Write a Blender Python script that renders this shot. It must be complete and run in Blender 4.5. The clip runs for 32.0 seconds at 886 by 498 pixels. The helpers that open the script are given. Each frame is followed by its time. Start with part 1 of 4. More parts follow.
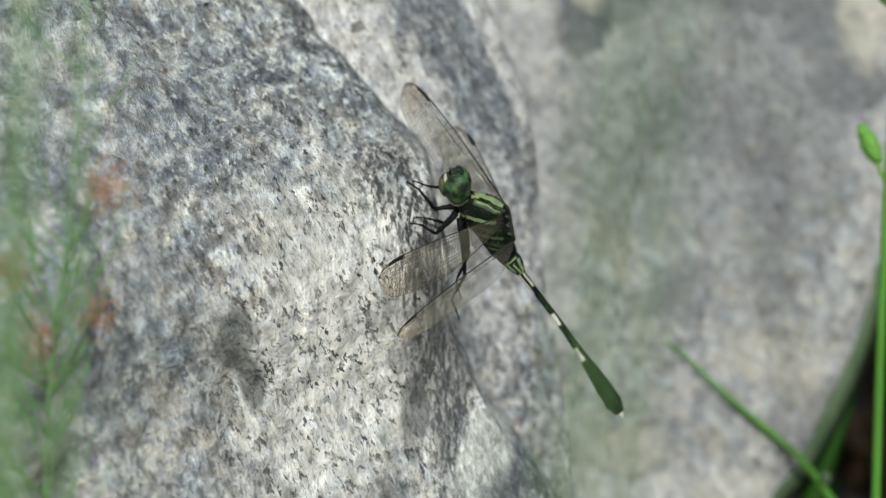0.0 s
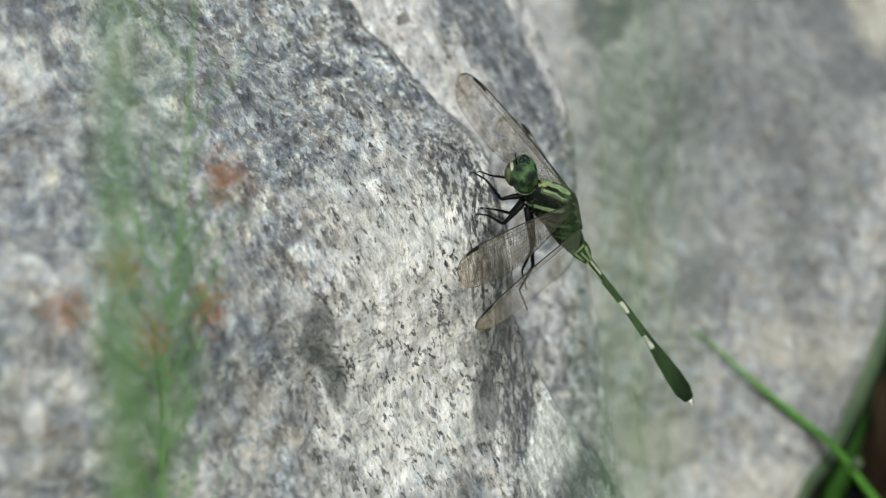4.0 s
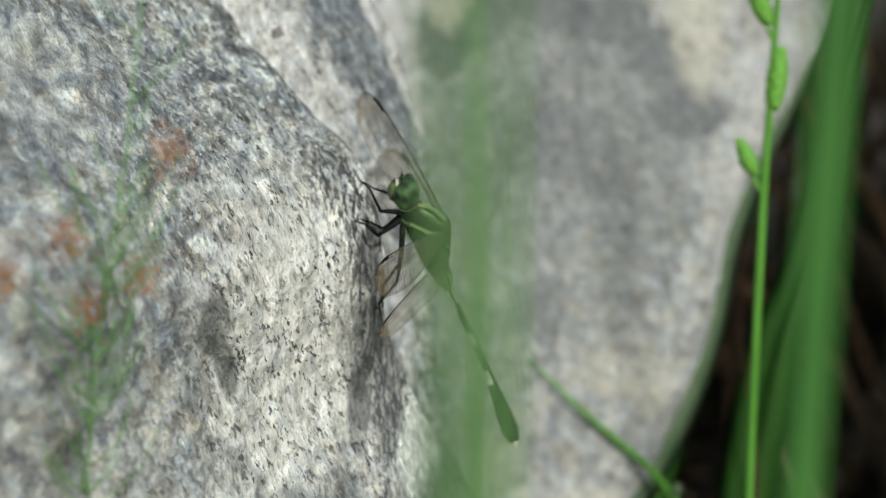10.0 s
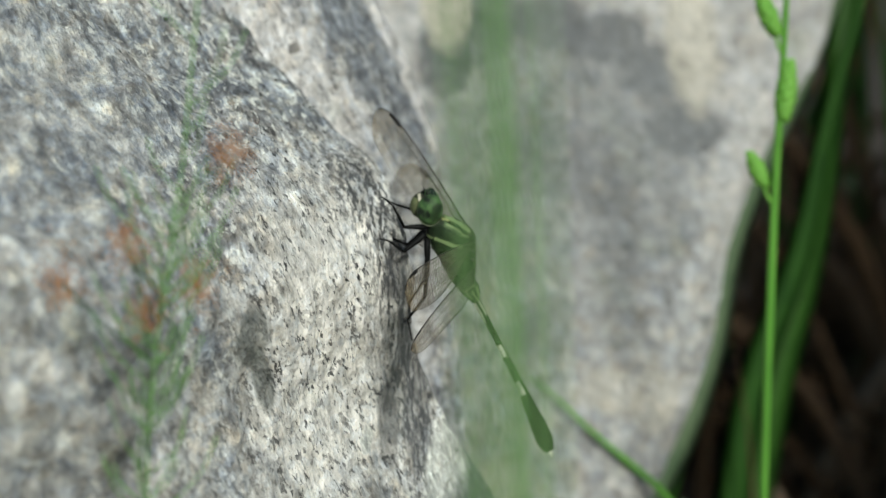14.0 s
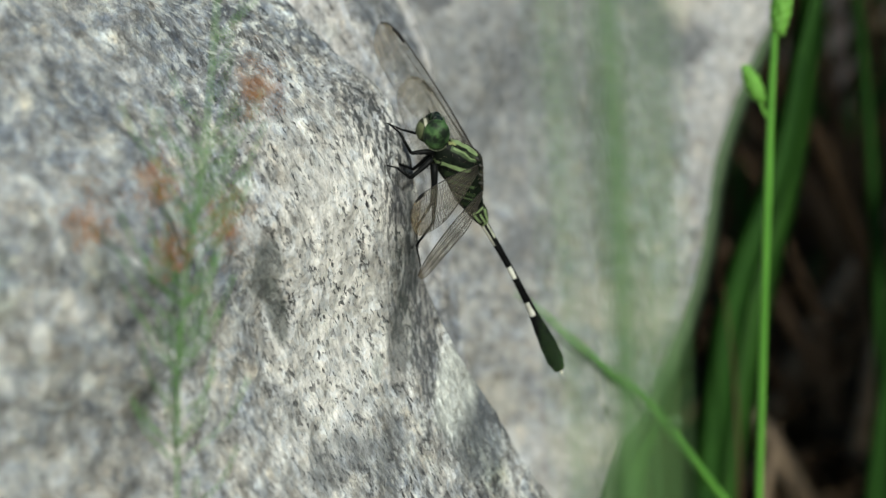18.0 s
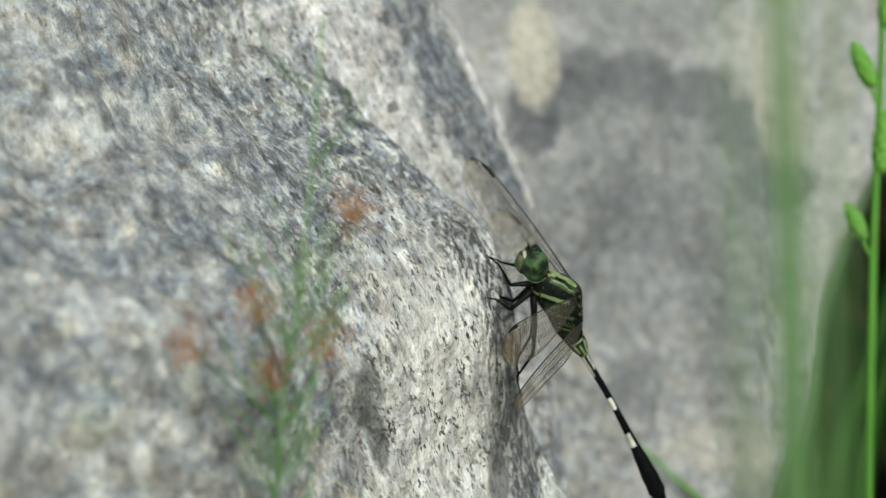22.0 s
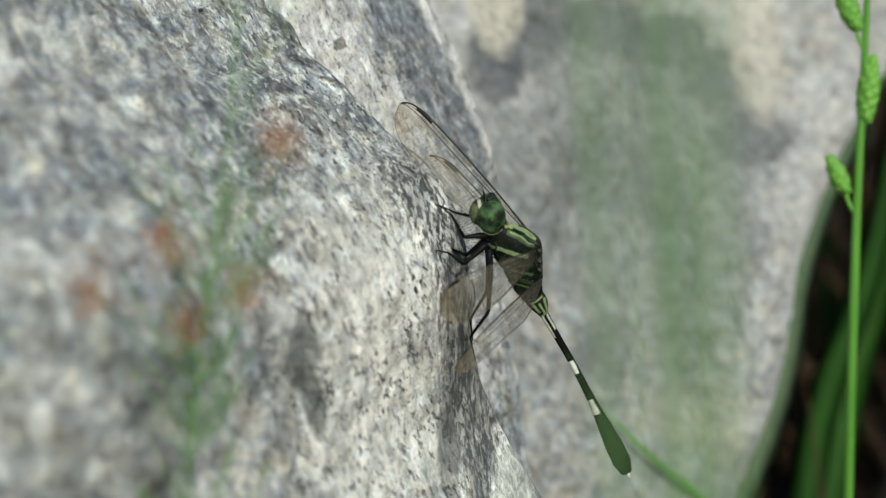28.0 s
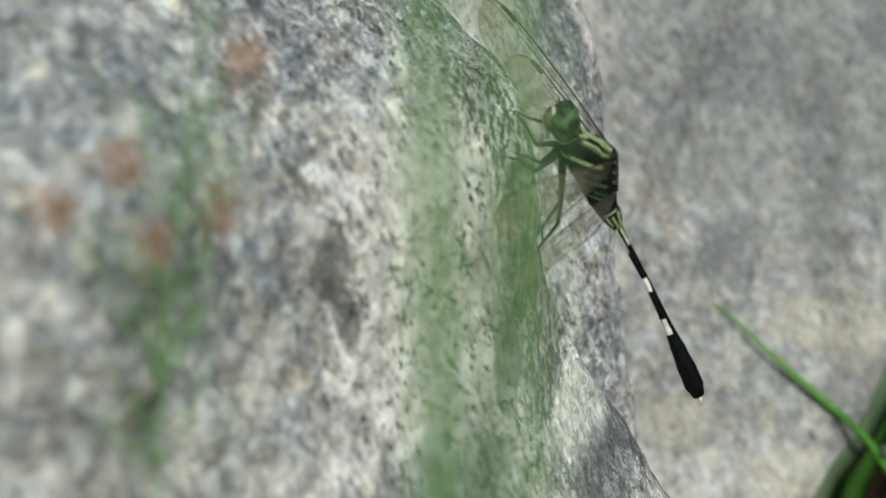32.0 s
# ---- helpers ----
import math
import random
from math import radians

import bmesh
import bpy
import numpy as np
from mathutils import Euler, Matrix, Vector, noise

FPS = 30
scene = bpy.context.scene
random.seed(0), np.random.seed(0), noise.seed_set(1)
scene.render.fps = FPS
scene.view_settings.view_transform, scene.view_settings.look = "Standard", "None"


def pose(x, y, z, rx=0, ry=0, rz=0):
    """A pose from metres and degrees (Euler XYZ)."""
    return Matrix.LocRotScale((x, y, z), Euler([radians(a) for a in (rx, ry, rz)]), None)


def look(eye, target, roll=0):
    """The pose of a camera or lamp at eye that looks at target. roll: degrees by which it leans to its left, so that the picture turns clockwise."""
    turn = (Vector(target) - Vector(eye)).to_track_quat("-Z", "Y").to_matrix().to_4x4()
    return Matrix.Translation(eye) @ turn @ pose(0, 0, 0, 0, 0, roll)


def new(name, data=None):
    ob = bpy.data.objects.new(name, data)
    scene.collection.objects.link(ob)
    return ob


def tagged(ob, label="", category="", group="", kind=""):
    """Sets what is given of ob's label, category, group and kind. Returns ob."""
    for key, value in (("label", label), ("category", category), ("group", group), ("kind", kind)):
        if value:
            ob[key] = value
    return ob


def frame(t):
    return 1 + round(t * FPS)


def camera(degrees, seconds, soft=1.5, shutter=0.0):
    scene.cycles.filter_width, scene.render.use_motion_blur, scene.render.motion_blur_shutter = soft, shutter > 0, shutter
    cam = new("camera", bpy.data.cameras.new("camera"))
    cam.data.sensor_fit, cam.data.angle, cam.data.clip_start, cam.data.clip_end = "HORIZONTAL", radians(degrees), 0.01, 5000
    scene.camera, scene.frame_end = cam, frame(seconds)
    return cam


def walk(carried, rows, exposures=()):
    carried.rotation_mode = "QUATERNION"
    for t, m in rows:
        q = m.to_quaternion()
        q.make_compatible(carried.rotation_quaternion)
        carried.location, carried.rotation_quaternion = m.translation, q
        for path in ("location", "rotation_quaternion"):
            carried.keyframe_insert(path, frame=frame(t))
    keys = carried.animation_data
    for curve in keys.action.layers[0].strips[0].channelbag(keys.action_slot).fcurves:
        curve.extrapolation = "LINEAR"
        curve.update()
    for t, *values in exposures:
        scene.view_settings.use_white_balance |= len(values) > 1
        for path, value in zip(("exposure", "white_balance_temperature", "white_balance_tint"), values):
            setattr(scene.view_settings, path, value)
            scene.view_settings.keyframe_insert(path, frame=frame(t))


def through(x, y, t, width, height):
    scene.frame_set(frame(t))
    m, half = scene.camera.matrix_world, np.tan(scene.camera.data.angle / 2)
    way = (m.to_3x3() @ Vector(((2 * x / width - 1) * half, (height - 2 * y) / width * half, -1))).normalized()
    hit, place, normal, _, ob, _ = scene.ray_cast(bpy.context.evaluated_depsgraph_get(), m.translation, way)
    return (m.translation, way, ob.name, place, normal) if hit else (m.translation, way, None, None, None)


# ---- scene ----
cam = camera(19.791, 32.0, 1.1)
PATH = [
    (0.0, (0.0650, -0.4440, 0.3124), -8.164, -10.367, -0.23),
    (0.5, (0.0592, -0.4424, 0.3114), -6.737, -10.170, -0.58),
    (1.0, (0.0572, -0.4428, 0.3106), -6.491, -10.510, -0.83),
    (1.5, (0.0521, -0.4432, 0.3095), -6.333, -10.568, -0.75),
    (2.0, (0.0512, -0.4438, 0.3107), -6.174, -9.866, -0.69),
    (2.5, (0.0490, -0.4451, 0.3095), -5.459, -9.410, -0.90),
    (3.0, (0.0460, -0.4445, 0.3089), -5.976, -9.584, -1.54),
    (3.5, (0.0394, -0.4426, 0.3084), -6.053, -10.317, -1.75),
    (5.5, (0.0214, -0.4436, 0.3033), -2.804, -8.785, -0.08),
    (6.0, (0.0194, -0.4461, 0.3002), -2.174, -8.474, 0.04),
    (6.5, (0.0196, -0.4519, 0.2994), -3.373, -6.809, -0.08),
    (7.0, (0.0184, -0.4558, 0.2978), -3.068, -6.713, 0.28),
    (7.5, (0.0168, -0.4586, 0.2942), -2.804, -6.429, 0.31),
    (8.0, (0.0130, -0.4610, 0.2960), -2.081, -6.415, 0.66),
    (8.5, (0.0133, -0.4621, 0.2936), -0.331, -6.069, 0.47),
    (9.0, (0.0118, -0.4618, 0.2950), 0.133, -7.372, 0.63),
    (9.5, (0.0097, -0.4625, 0.2940), 0.305, -7.331, 0.64),
    (10.0, (0.0046, -0.4596, 0.2962), 0.811, -8.241, 1.07),
    (10.5, (0.0010, -0.4588, 0.2930), -0.672, -8.535, 1.05),
    (11.0, (-0.0041, -0.4606, 0.2935), -0.620, -8.933, 1.38),
    (11.5, (-0.0079, -0.4582, 0.2915), 2.273, -8.307, 0.96),
    (12.0, (-0.0090, -0.4571, 0.2894), 1.208, -7.739, 0.63),
    (12.5, (-0.0108, -0.4580, 0.2907), 0.851, -7.494, 0.85),
    (13.0, (-0.0139, -0.4577, 0.2922), 0.930, -7.631, 0.83),
    (13.5, (-0.0134, -0.4584, 0.2897), 2.007, -7.351, 0.67),
    (14.0, (-0.0135, -0.4578, 0.2899), 2.425, -7.245, 0.46),
    (14.5, (-0.0145, -0.4574, 0.2900), 2.357, -7.609, 0.27),
    (16.5, (-0.0250, -0.4508, 0.2926), 2.912, -8.430, -0.18),
    (17.0, (-0.0276, -0.4510, 0.2929), 3.071, -8.921, -0.03),
    (17.5, (-0.0280, -0.4498, 0.2938), 3.816, -9.372, -0.09),
    (18.0, (-0.0273, -0.4499, 0.2940), 4.041, -9.568, -0.17),
    (18.5, (-0.0280, -0.4490, 0.2924), 3.983, -9.469, -0.16),
    (19.0, (-0.0278, -0.4505, 0.2931), 4.048, -8.856, -0.05),
    (19.5, (-0.0263, -0.4507, 0.2922), 3.482, -8.694, -0.10),
    (20.0, (-0.0252, -0.4534, 0.2909), 2.911, -8.304, -0.39),
    (20.5, (-0.0255, -0.4535, 0.2898), 2.639, -6.969, -0.61),
    (21.0, (-0.0246, -0.4540, 0.2896), 2.227, -6.351, -0.84),
    (21.5, (-0.0233, -0.4555, 0.2884), 1.647, -5.980, -0.84),
    (22.0, (-0.0245, -0.4549, 0.2881), 1.389, -5.764, -0.64),
    (22.5, (-0.0240, -0.4549, 0.2879), 1.762, -5.541, -0.69),
    (23.0, (-0.0241, -0.4548, 0.2883), 1.988, -5.613, -0.67),
    (23.5, (-0.0238, -0.4556, 0.2887), 2.168, -6.461, -0.74),
    (24.0, (-0.0240, -0.4568, 0.2875), 2.322, -6.733, -0.69),
    (24.5, (-0.0241, -0.4464, 0.2860), 2.374, -6.605, -0.41),
    (26.5, (-0.0220, -0.4133, 0.2832), 1.937, -6.757, -0.28),
    (27.0, (-0.0232, -0.4139, 0.2819), 1.787, -6.097, 0.05),
    (27.5, (-0.0199, -0.4162, 0.2821), 2.106, -6.156, 0.00),
    (28.0, (-0.0189, -0.4175, 0.2798), 1.941, -6.354, -0.14),
    (28.5, (-0.0167, -0.4159, 0.2803), 0.875, -6.797, 0.23),
    (29.0, (-0.0107, -0.4172, 0.2826), -2.125, -6.868, 0.44),
    (29.5, (-0.0073, -0.4149, 0.2834), -0.734, -7.038, 1.20),
    (30.0, (-0.0020, -0.4100, 0.2827), 0.537, -7.451, 0.71),
    (30.5, (0.0044, -0.4057, 0.2858), -4.279, -8.744, 0.19),
    (31.0, (0.0118, -0.4051, 0.2859), -5.288, -8.889, 0.37),
    (31.5, (0.0134, -0.4017, 0.2868), -3.958, -9.046, 0.37),
    (32.0, (0.0174, -0.4009, 0.2861), -4.556, -9.616, 0.33),
]


def aim(eye, yaw, pitch, roll):
    a, b = radians(yaw), radians(pitch)
    way = Vector((math.sin(a) * math.cos(b), math.cos(a) * math.cos(b), math.sin(b)))
    return look(eye, Vector(eye) + way, roll)


walk(cam, [(t, aim(e, a, b, c)) for t, e, a, b, c in PATH], [(0, -0.09, 6450, 5), (6.5, -0.09, 6450, 5.5), (9, -0.05, 6600, 2), (26, -0.05, 6600, 2), (32, -0.05, 6600, 3)])
cam.data.dof.use_dof = True
cam.data.dof.focus_distance = 0.438
cam.data.dof.aperture_fstop = 17.5

# ---- light ----
SUN_EL, SUN_AZ = 29.0, 163.0   # height, and the bearing it shines from (from +y towards +x)
world = bpy.data.worlds.new("sky")
scene.world = world
world.use_nodes = True
wn = world.node_tree
sky = wn.nodes.new("ShaderNodeTexSky")
sky.sky_type, sky.sun_disc = "NISHITA", False
sky.sun_elevation, sky.sun_rotation = radians(SUN_EL), radians(SUN_AZ)
wn.links.new(sky.outputs[0], wn.nodes["Background"].inputs[0])
wn.nodes["Background"].inputs[1].default_value = 0.09
sun = new("sun", bpy.data.lights.new("sun", "SUN"))
sun.data.energy, sun.data.angle, sun.data.color = 3.5, radians(8.0), (1.0, 0.98, 0.95)
sd = Vector((math.sin(radians(SUN_AZ)) * math.cos(radians(SUN_EL)), math.cos(radians(SUN_AZ)) * math.cos(radians(SUN_EL)), math.sin(radians(SUN_EL))))
sun.matrix_world = look(sd * 5, (0, 0, 0))


# ---- materials ----
class Mat:
    """Small builder for a node material."""

    def __init__(self, name):
        self.m = bpy.data.materials.new(name)
        self.m.use_nodes = True
        self.t = self.m.node_tree
        self.b = self.t.nodes["Principled BSDF"]
        self.co = self.node("ShaderNodeTexCoord").outputs["Object"]

    def node(self, kind, **ins):
        n = self.t.nodes.new(kind)
        for k, v in ins.items():
            self.put(n.inputs[k.replace("_", " ")], v)
        return n

    def put(self, socket, v):
        if isinstance(v, bpy.types.NodeSocket):
            self.t.links.new(v, socket)
        else:
            socket.default_value = v

    def noise(self, scale, detail=3.0, rough=0.55, vec=None, distort=0.0):
        n = self.node("ShaderNodeTexNoise", Scale=scale, Detail=detail, Roughness=rough, Distortion=distort)
        self.put(n.inputs["Vector"], vec or self.co)
        return n.outputs["Fac"]

    def ramp(self, fac, *stops):
        n = self.node("ShaderNodeValToRGB")
        e = n.color_ramp.elements
        while len(e) < len(stops):
            e.new(0.5)
        for el, (p, c) in zip(e, stops):
            el.position = p
            el.color = (c, c, c, 1) if isinstance(c, (int, float)) else (*c, 1)
        self.put(n.inputs[0], fac)
        return n.outputs[0]

    def mix(self, fac, a, b, how="MIX"):
        n = self.node("ShaderNodeMix")
        n.data_type, n.blend_type = "RGBA", how
        for s, v in ((n.inputs[0], fac), (n.inputs[6], a), (n.inputs[7], b)):
            self.put(s, (*v, 1) if isinstance(v, tuple) and len(v) == 3 else v)
        return n.outputs[2]

    def math(self, op, a, b=0.0, clamp=False):
        n = self.node("ShaderNodeMath")
        n.operation, n.use_clamp = op, clamp
        self.put(n.inputs[0], a)
        self.put(n.inputs[1], b)
        return n.outputs[0]

    def xyz(self):
        return self.node("ShaderNodeSeparateXYZ", Vector=self.co).outputs

    def spot(self, centre, size, soft=0.3, rough=0.3, scale=70.0, lean=0.0):
        """1 inside an uneven ellipsoid round centre, 0 outside."""
        mp = self.node("ShaderNodeMapping")
        mp.vector_type = "TEXTURE"
        self.put(mp.inputs["Vector"], self.co)
        mp.inputs["Location"].default_value = centre
        mp.inputs["Scale"].default_value = size
        mp.inputs["Rotation"].default_value = (0.0, radians(lean), 0.0)
        d = self.node("ShaderNodeVectorMath")
        d.operation = "LENGTH"
        self.put(d.inputs[0], mp.outputs[0])
        w = self.math("ADD", d.outputs["Value"], self.math("MULTIPLY", self.math("SUBTRACT", self.noise(scale, 3), 0.5), rough * 2))
        return self.math("MULTIPLY", self.math("SUBTRACT", 1 + soft / 2, w), 1 / soft, True)

    def done(self, colour, rough=0.7, bump=None, height=0.0005, spec=None):
        self.put(self.b.inputs["Base Color"], (*colour, 1) if isinstance(colour, tuple) else colour)
        self.put(self.b.inputs["Roughness"], rough)
        if spec is not None:
            self.put(self.b.inputs["Specular IOR Level"], spec)
        if bump is not None:
            n = self.node("ShaderNodeBump", Height=bump, Distance=height, Strength=1.0)
            self.put(self.b.inputs["Normal"], n.outputs[0])
        return self.m


def rock_material(name, pale, tint, zones=(), marks=(), worn=(), contrast=1.0, lichen=0.45, soft=0.9, blotch=0.8, pitted=1.0, streaks=()):
    """Speckled gneiss: cream and grey grains, dark mica flecks drawn out along the foliation, zones of each, single
    marks (centre, size, colour, strength, lean), some of them light or shade put into the colour, worn parts (centre,
    size) where the fine grain is coated over, and streaks (centre, size, lean) where dark mica lies in upright threads."""
    m = Mat(name)
    turn = m.node("ShaderNodeMapping")
    m.put(turn.inputs["Vector"], m.co)
    turn.inputs["Rotation"].default_value = (0.0, radians(28), 0.0)
    flat = m.node("ShaderNodeMapping")
    m.put(flat.inputs["Vector"], turn.outputs[0])
    flat.inputs["Scale"].default_value = (1.0, 0.42, 0.82)
    g = flat.outputs[0]
    drawn = m.node("ShaderNodeMapping")
    m.put(drawn.inputs["Vector"], turn.outputs[0])
    drawn.inputs["Scale"].default_value = (1.3, 0.42, 0.47)
    h = drawn.outputs[0]
    big = m.noise(95, 6, 0.72, vec=g)
    mid = m.noise(330, 5, 0.66, vec=g)
    grain = m.noise(760, 4, 0.68, vec=h)
    fresh = 1.0
    for centre, size in worn:
        fresh = m.math("SUBTRACT", fresh, m.math("MULTIPLY", m.spot(centre, size, 0.6, 0.3, 40), 0.93), True)
    def tone(*v):
        return tuple(0.36 + (q - 0.36) * contrast for q in v)
    grey = m.ramp(mid, (0.34, tone(0.12, 0.125, 0.142)), (0.46, tone(0.20, 0.207, 0.232)), (0.54, tone(0.30, 0.307, 0.328)), (0.66, tone(0.55, 0.54, 0.525)))
    cream = m.ramp(mid, (0.30, tone(0.42, 0.39, 0.375)), (0.40, tone(0.64, 0.595, 0.572)), (0.58, tone(0.81, 0.75, 0.735)))
    where = m.ramp(big, (0.36 - pale, 0.10), (0.64 - pale, 0.74))
    for centre, size, value, lean in zones:
        z = m.spot(centre, size, soft, 0.5, 55, lean)
        where = m.mix(m.math("MULTIPLY", z, abs(value)), where, (1.0, 1.0, 1.0) if value > 0 else (0.0, 0.0, 0.0))
    col = m.mix(where, grey, cream)
    coarse = m.math("SUBTRACT", 1.0, m.math("MULTIPLY", where, 0.84))
    def fine(k):
        return m.math("MULTIPLY", m.math("MULTIPLY", fresh, coarse), k * contrast)
    # soft blotches a few millimetres wide
    col = m.mix(blotch * 0.55, col, m.ramp(m.noise(170, 4, 0.6, vec=g), (0.36, 0.60), (0.50, 1.06), (0.64, 1.34)), "MULTIPLY")
    col = m.mix(m.math("MULTIPLY", m.math("MULTIPLY", m.math("ADD", m.math("MULTIPLY", fresh, 0.35), 0.65), m.math("SUBTRACT", 1.0, m.math("MULTIPLY", where, 0.45))), blotch * 0.85 * pitted), col, m.ramp(m.noise(400, 3, 0.55, vec=g), (0.36, 0.52), (0.50, 1.05), (0.64, 1.40)), "MULTIPLY")
    col = m.mix(blotch * 0.4, col, m.ramp(m.noise(60, 3, 0.55, vec=g), (0.36, 0.70), (0.50, 1.0), (0.62, 1.16)), "MULTIPLY")
    warp = m.node("ShaderNodeVectorMath")
    warp.operation = "MULTIPLY_ADD"
    bend = m.node("ShaderNodeTexNoise", Scale=420.0, Detail=3.0)
    m.put(bend.inputs["Vector"], g)
    m.put(warp.inputs[0], bend.outputs["Color"])
    warp.inputs[1].default_value = (0.0016, 0.0016, 0.0016)
    m.put(warp.inputs[2], g)
    cell = m.node("ShaderNodeTexVoronoi", Scale=900.0)
    m.put(cell.inputs["Vector"], warp.outputs[0])
    shard = m.node("ShaderNodeSeparateXYZ", Vector=cell.outputs["Color"]).outputs
    crystal = shard[0]
    col = m.mix(fine(0.72), col, m.ramp(crystal, (0.0, 0.50), (0.22, 0.82), (0.55, 1.02), (1.0, 1.34)), "MULTIPLY")
    col = m.mix(fine(0.75), col, m.ramp(grain, (0.37, 0.42), (0.50, 1.05), (0.62, 1.5)), "MULTIPLY")
    col = m.mix(m.math("MULTIPLY", m.math("MULTIPLY", m.ramp(shard[1], (0.58, 0.0), (0.72, 1.0)), coarse), 0.4), col, (1.0, 0.90, 0.78), "MULTIPLY")
    col = m.mix(m.math("MULTIPLY", m.ramp(shard[1], (0.16, 1.0), (0.30, 0.0)), 0.4), col, (0.88, 0.95, 1.05), "MULTIPLY")
    hue = m.noise(260, 3, 0.6, vec=g)
    tan = m.ramp(hue, (0.54, 0.0), (0.62, 1.0))
    cool = m.ramp(hue, (0.38, 1.0), (0.46, 0.0))
    col = m.mix(m.math("MULTIPLY", m.math("MULTIPLY", cool, coarse), 0.6), col, (0.86, 0.93, 1.07), "MULTIPLY")
    col = m.mix(m.math("MULTIPLY", m.math("MULTIPLY", tan, coarse), lichen * 1.2), col, (1.08, 0.95, 0.78), "MULTIPLY")
    ochre = m.ramp(m.noise(75, 4, 0.6, vec=g), (0.56, 0.0), (0.68, 1.0))
    col = m.mix(m.math("MULTIPLY", m.math("MULTIPLY", ochre, coarse), lichen), col, (1.0, 0.84, 0.66), "MULTIPLY")
    moss = m.ramp(m.noise(45, 4, 0.6, vec=g), (0.60, 0.0), (0.72, 1.0))
    col = m.mix(m.math("MULTIPLY", moss, lichen), col, (0.80, 0.90, 0.64), "MULTIPLY")
    crowd = m.ramp(m.noise(150, 4, 0.6, vec=g), (0.38, 0.12), (0.60, 1.0))
    fleck = m.math("MULTIPLY", m.ramp(m.noise(560, 5, 0.74, vec=h), (0.40, 1.0), (0.43, 0.0)), crowd)
    col = m.mix(m.math("MULTIPLY", fleck, m.math("MULTIPLY", fresh, 0.85 * contrast)), col, (0.062, 0.058, 0.060))
    mica = m.math("MULTIPLY", m.ramp(m.noise(1150, 3, 0.6, vec=h), (0.37, 1.0), (0.42, 0.0)), m.ramp(m.noise(230, 3, 0.6, vec=g), (0.40, 0.4), (0.58, 1.0)))
    col = m.mix(m.math("MULTIPLY", mica, m.math("MULTIPLY", fresh, 0.8 * contrast)), col, (0.03, 0.03, 0.034))
    white = m.ramp(m.noise(700, 4, 0.66, vec=h), (0.57, 0.0), (0.63, 1.0))
    col = m.mix(m.math("MULTIPLY", white, fine(0.72)), col, (0.82, 0.79, 0.76))
    if streaks:
        upright = m.node("ShaderNodeMapping")
        m.put(upright.inputs["Vector"], m.co)
        upright.inputs["Rotation"].default_value = (0.0, radians(9), 0.0)
        upright.inputs["Scale"].default_value = (1.35, 0.5, 0.26)
        thread = m.ramp(m.noise(900, 4, 0.7, vec=upright.outputs[0]), (0.455, 1.0), (0.515, 0.0))
        for centre, size, lean in streaks:
            col = m.mix(m.math("MULTIPLY", m.math("MULTIPLY", thread, m.spot(centre, size, 0.7, 0.35, 160, lean)), 0.9), col, (0.06, 0.06, 0.064))
    for centre, size, colour, strength, *lean in marks:
        col = m.mix(m.math("MULTIPLY", m.spot(centre, size, 0.34, 0.30, 230, lean[0] if lean else 0.0), strength), col, m.mix(0.7, colour, m.ramp(grain, (0.36, 0.45), (0.50, 1.0), (0.64, 1.5)), "MULTIPLY"))
    col = m.mix(1.0, col, tint, "MULTIPLY")
    relief = m.math("ADD", m.math("ADD", m.math("MULTIPLY", mid, 0.5), m.math("MULTIPLY", grain, 0.34)), m.math("MULTIPLY", crystal, 0.12))
    relief = m.math("SUBTRACT", relief, m.math("MULTIPLY", fleck, 0.10))
    return m.done(col, m.ramp(grain, (0.35, 0.62), (0.65, 0.85)), relief, 0.0026)


DARK, BRIGHT, WARM = (0.05, 0.05, 0.057), (0.74, 0.73, 0.70), (0.60, 0.545, 0.46)
EDGE_MARKS = [((-0.003, 0.01, 0.215), (0.0022, 0.02, 0.0075), (0.09, 0.095, 0.092), 0.55),
              ((-0.0026, 0.011, 0.202), (0.0026, 0.02, 0.0075), (0.09, 0.095, 0.092), 0.6),
              ((-0.0072, 0.008, 0.1905), (0.0032, 0.02, 0.006), (0.1, 0.105, 0.105), 0.6),
              ((-0.0128, 0.004, 0.18), (0.0034, 0.02, 0.007), (0.11, 0.115, 0.115), 0.55),
              ((0.0102, 0.02, 0.185), (0.0026, 0.02, 0.0065), (0.12, 0.122, 0.128), 0.5),
              # a small sparkling highlight on the crest, painted into the colour
              ((-0.0289, 0.0166, 0.2607), (0.0011, 0.03, 0.0008), BRIGHT, 0.5),
              ((-0.008, -0.0035, 0.1984), (0.0012, 0.03, 0.0022), BRIGHT, 0.6),
              ((-0.0452, 0.0099, 0.2725), (0.0005, 0.01, 0.0004), (0.01, 0.01, 0.01), 0.95)]
# first the ledge's sunlit facet, its light painted as a pale mark
LEDGE_MARKS = [((0.0076, 0.0086, 0.1894), (0.0046, 0.03, 0.0078), BRIGHT, 0.6),
               # the dragonfly's shade beside its legs, painted in together with dark mica
               ((-0.0026, 0.0055, 0.2268), (0.0023, 0.02, 0.0058), DARK, 0.7),
               ((0.0018, 0.008, 0.203), (0.0026, 0.02, 0.014), (0.09, 0.09, 0.1), 0.55)]
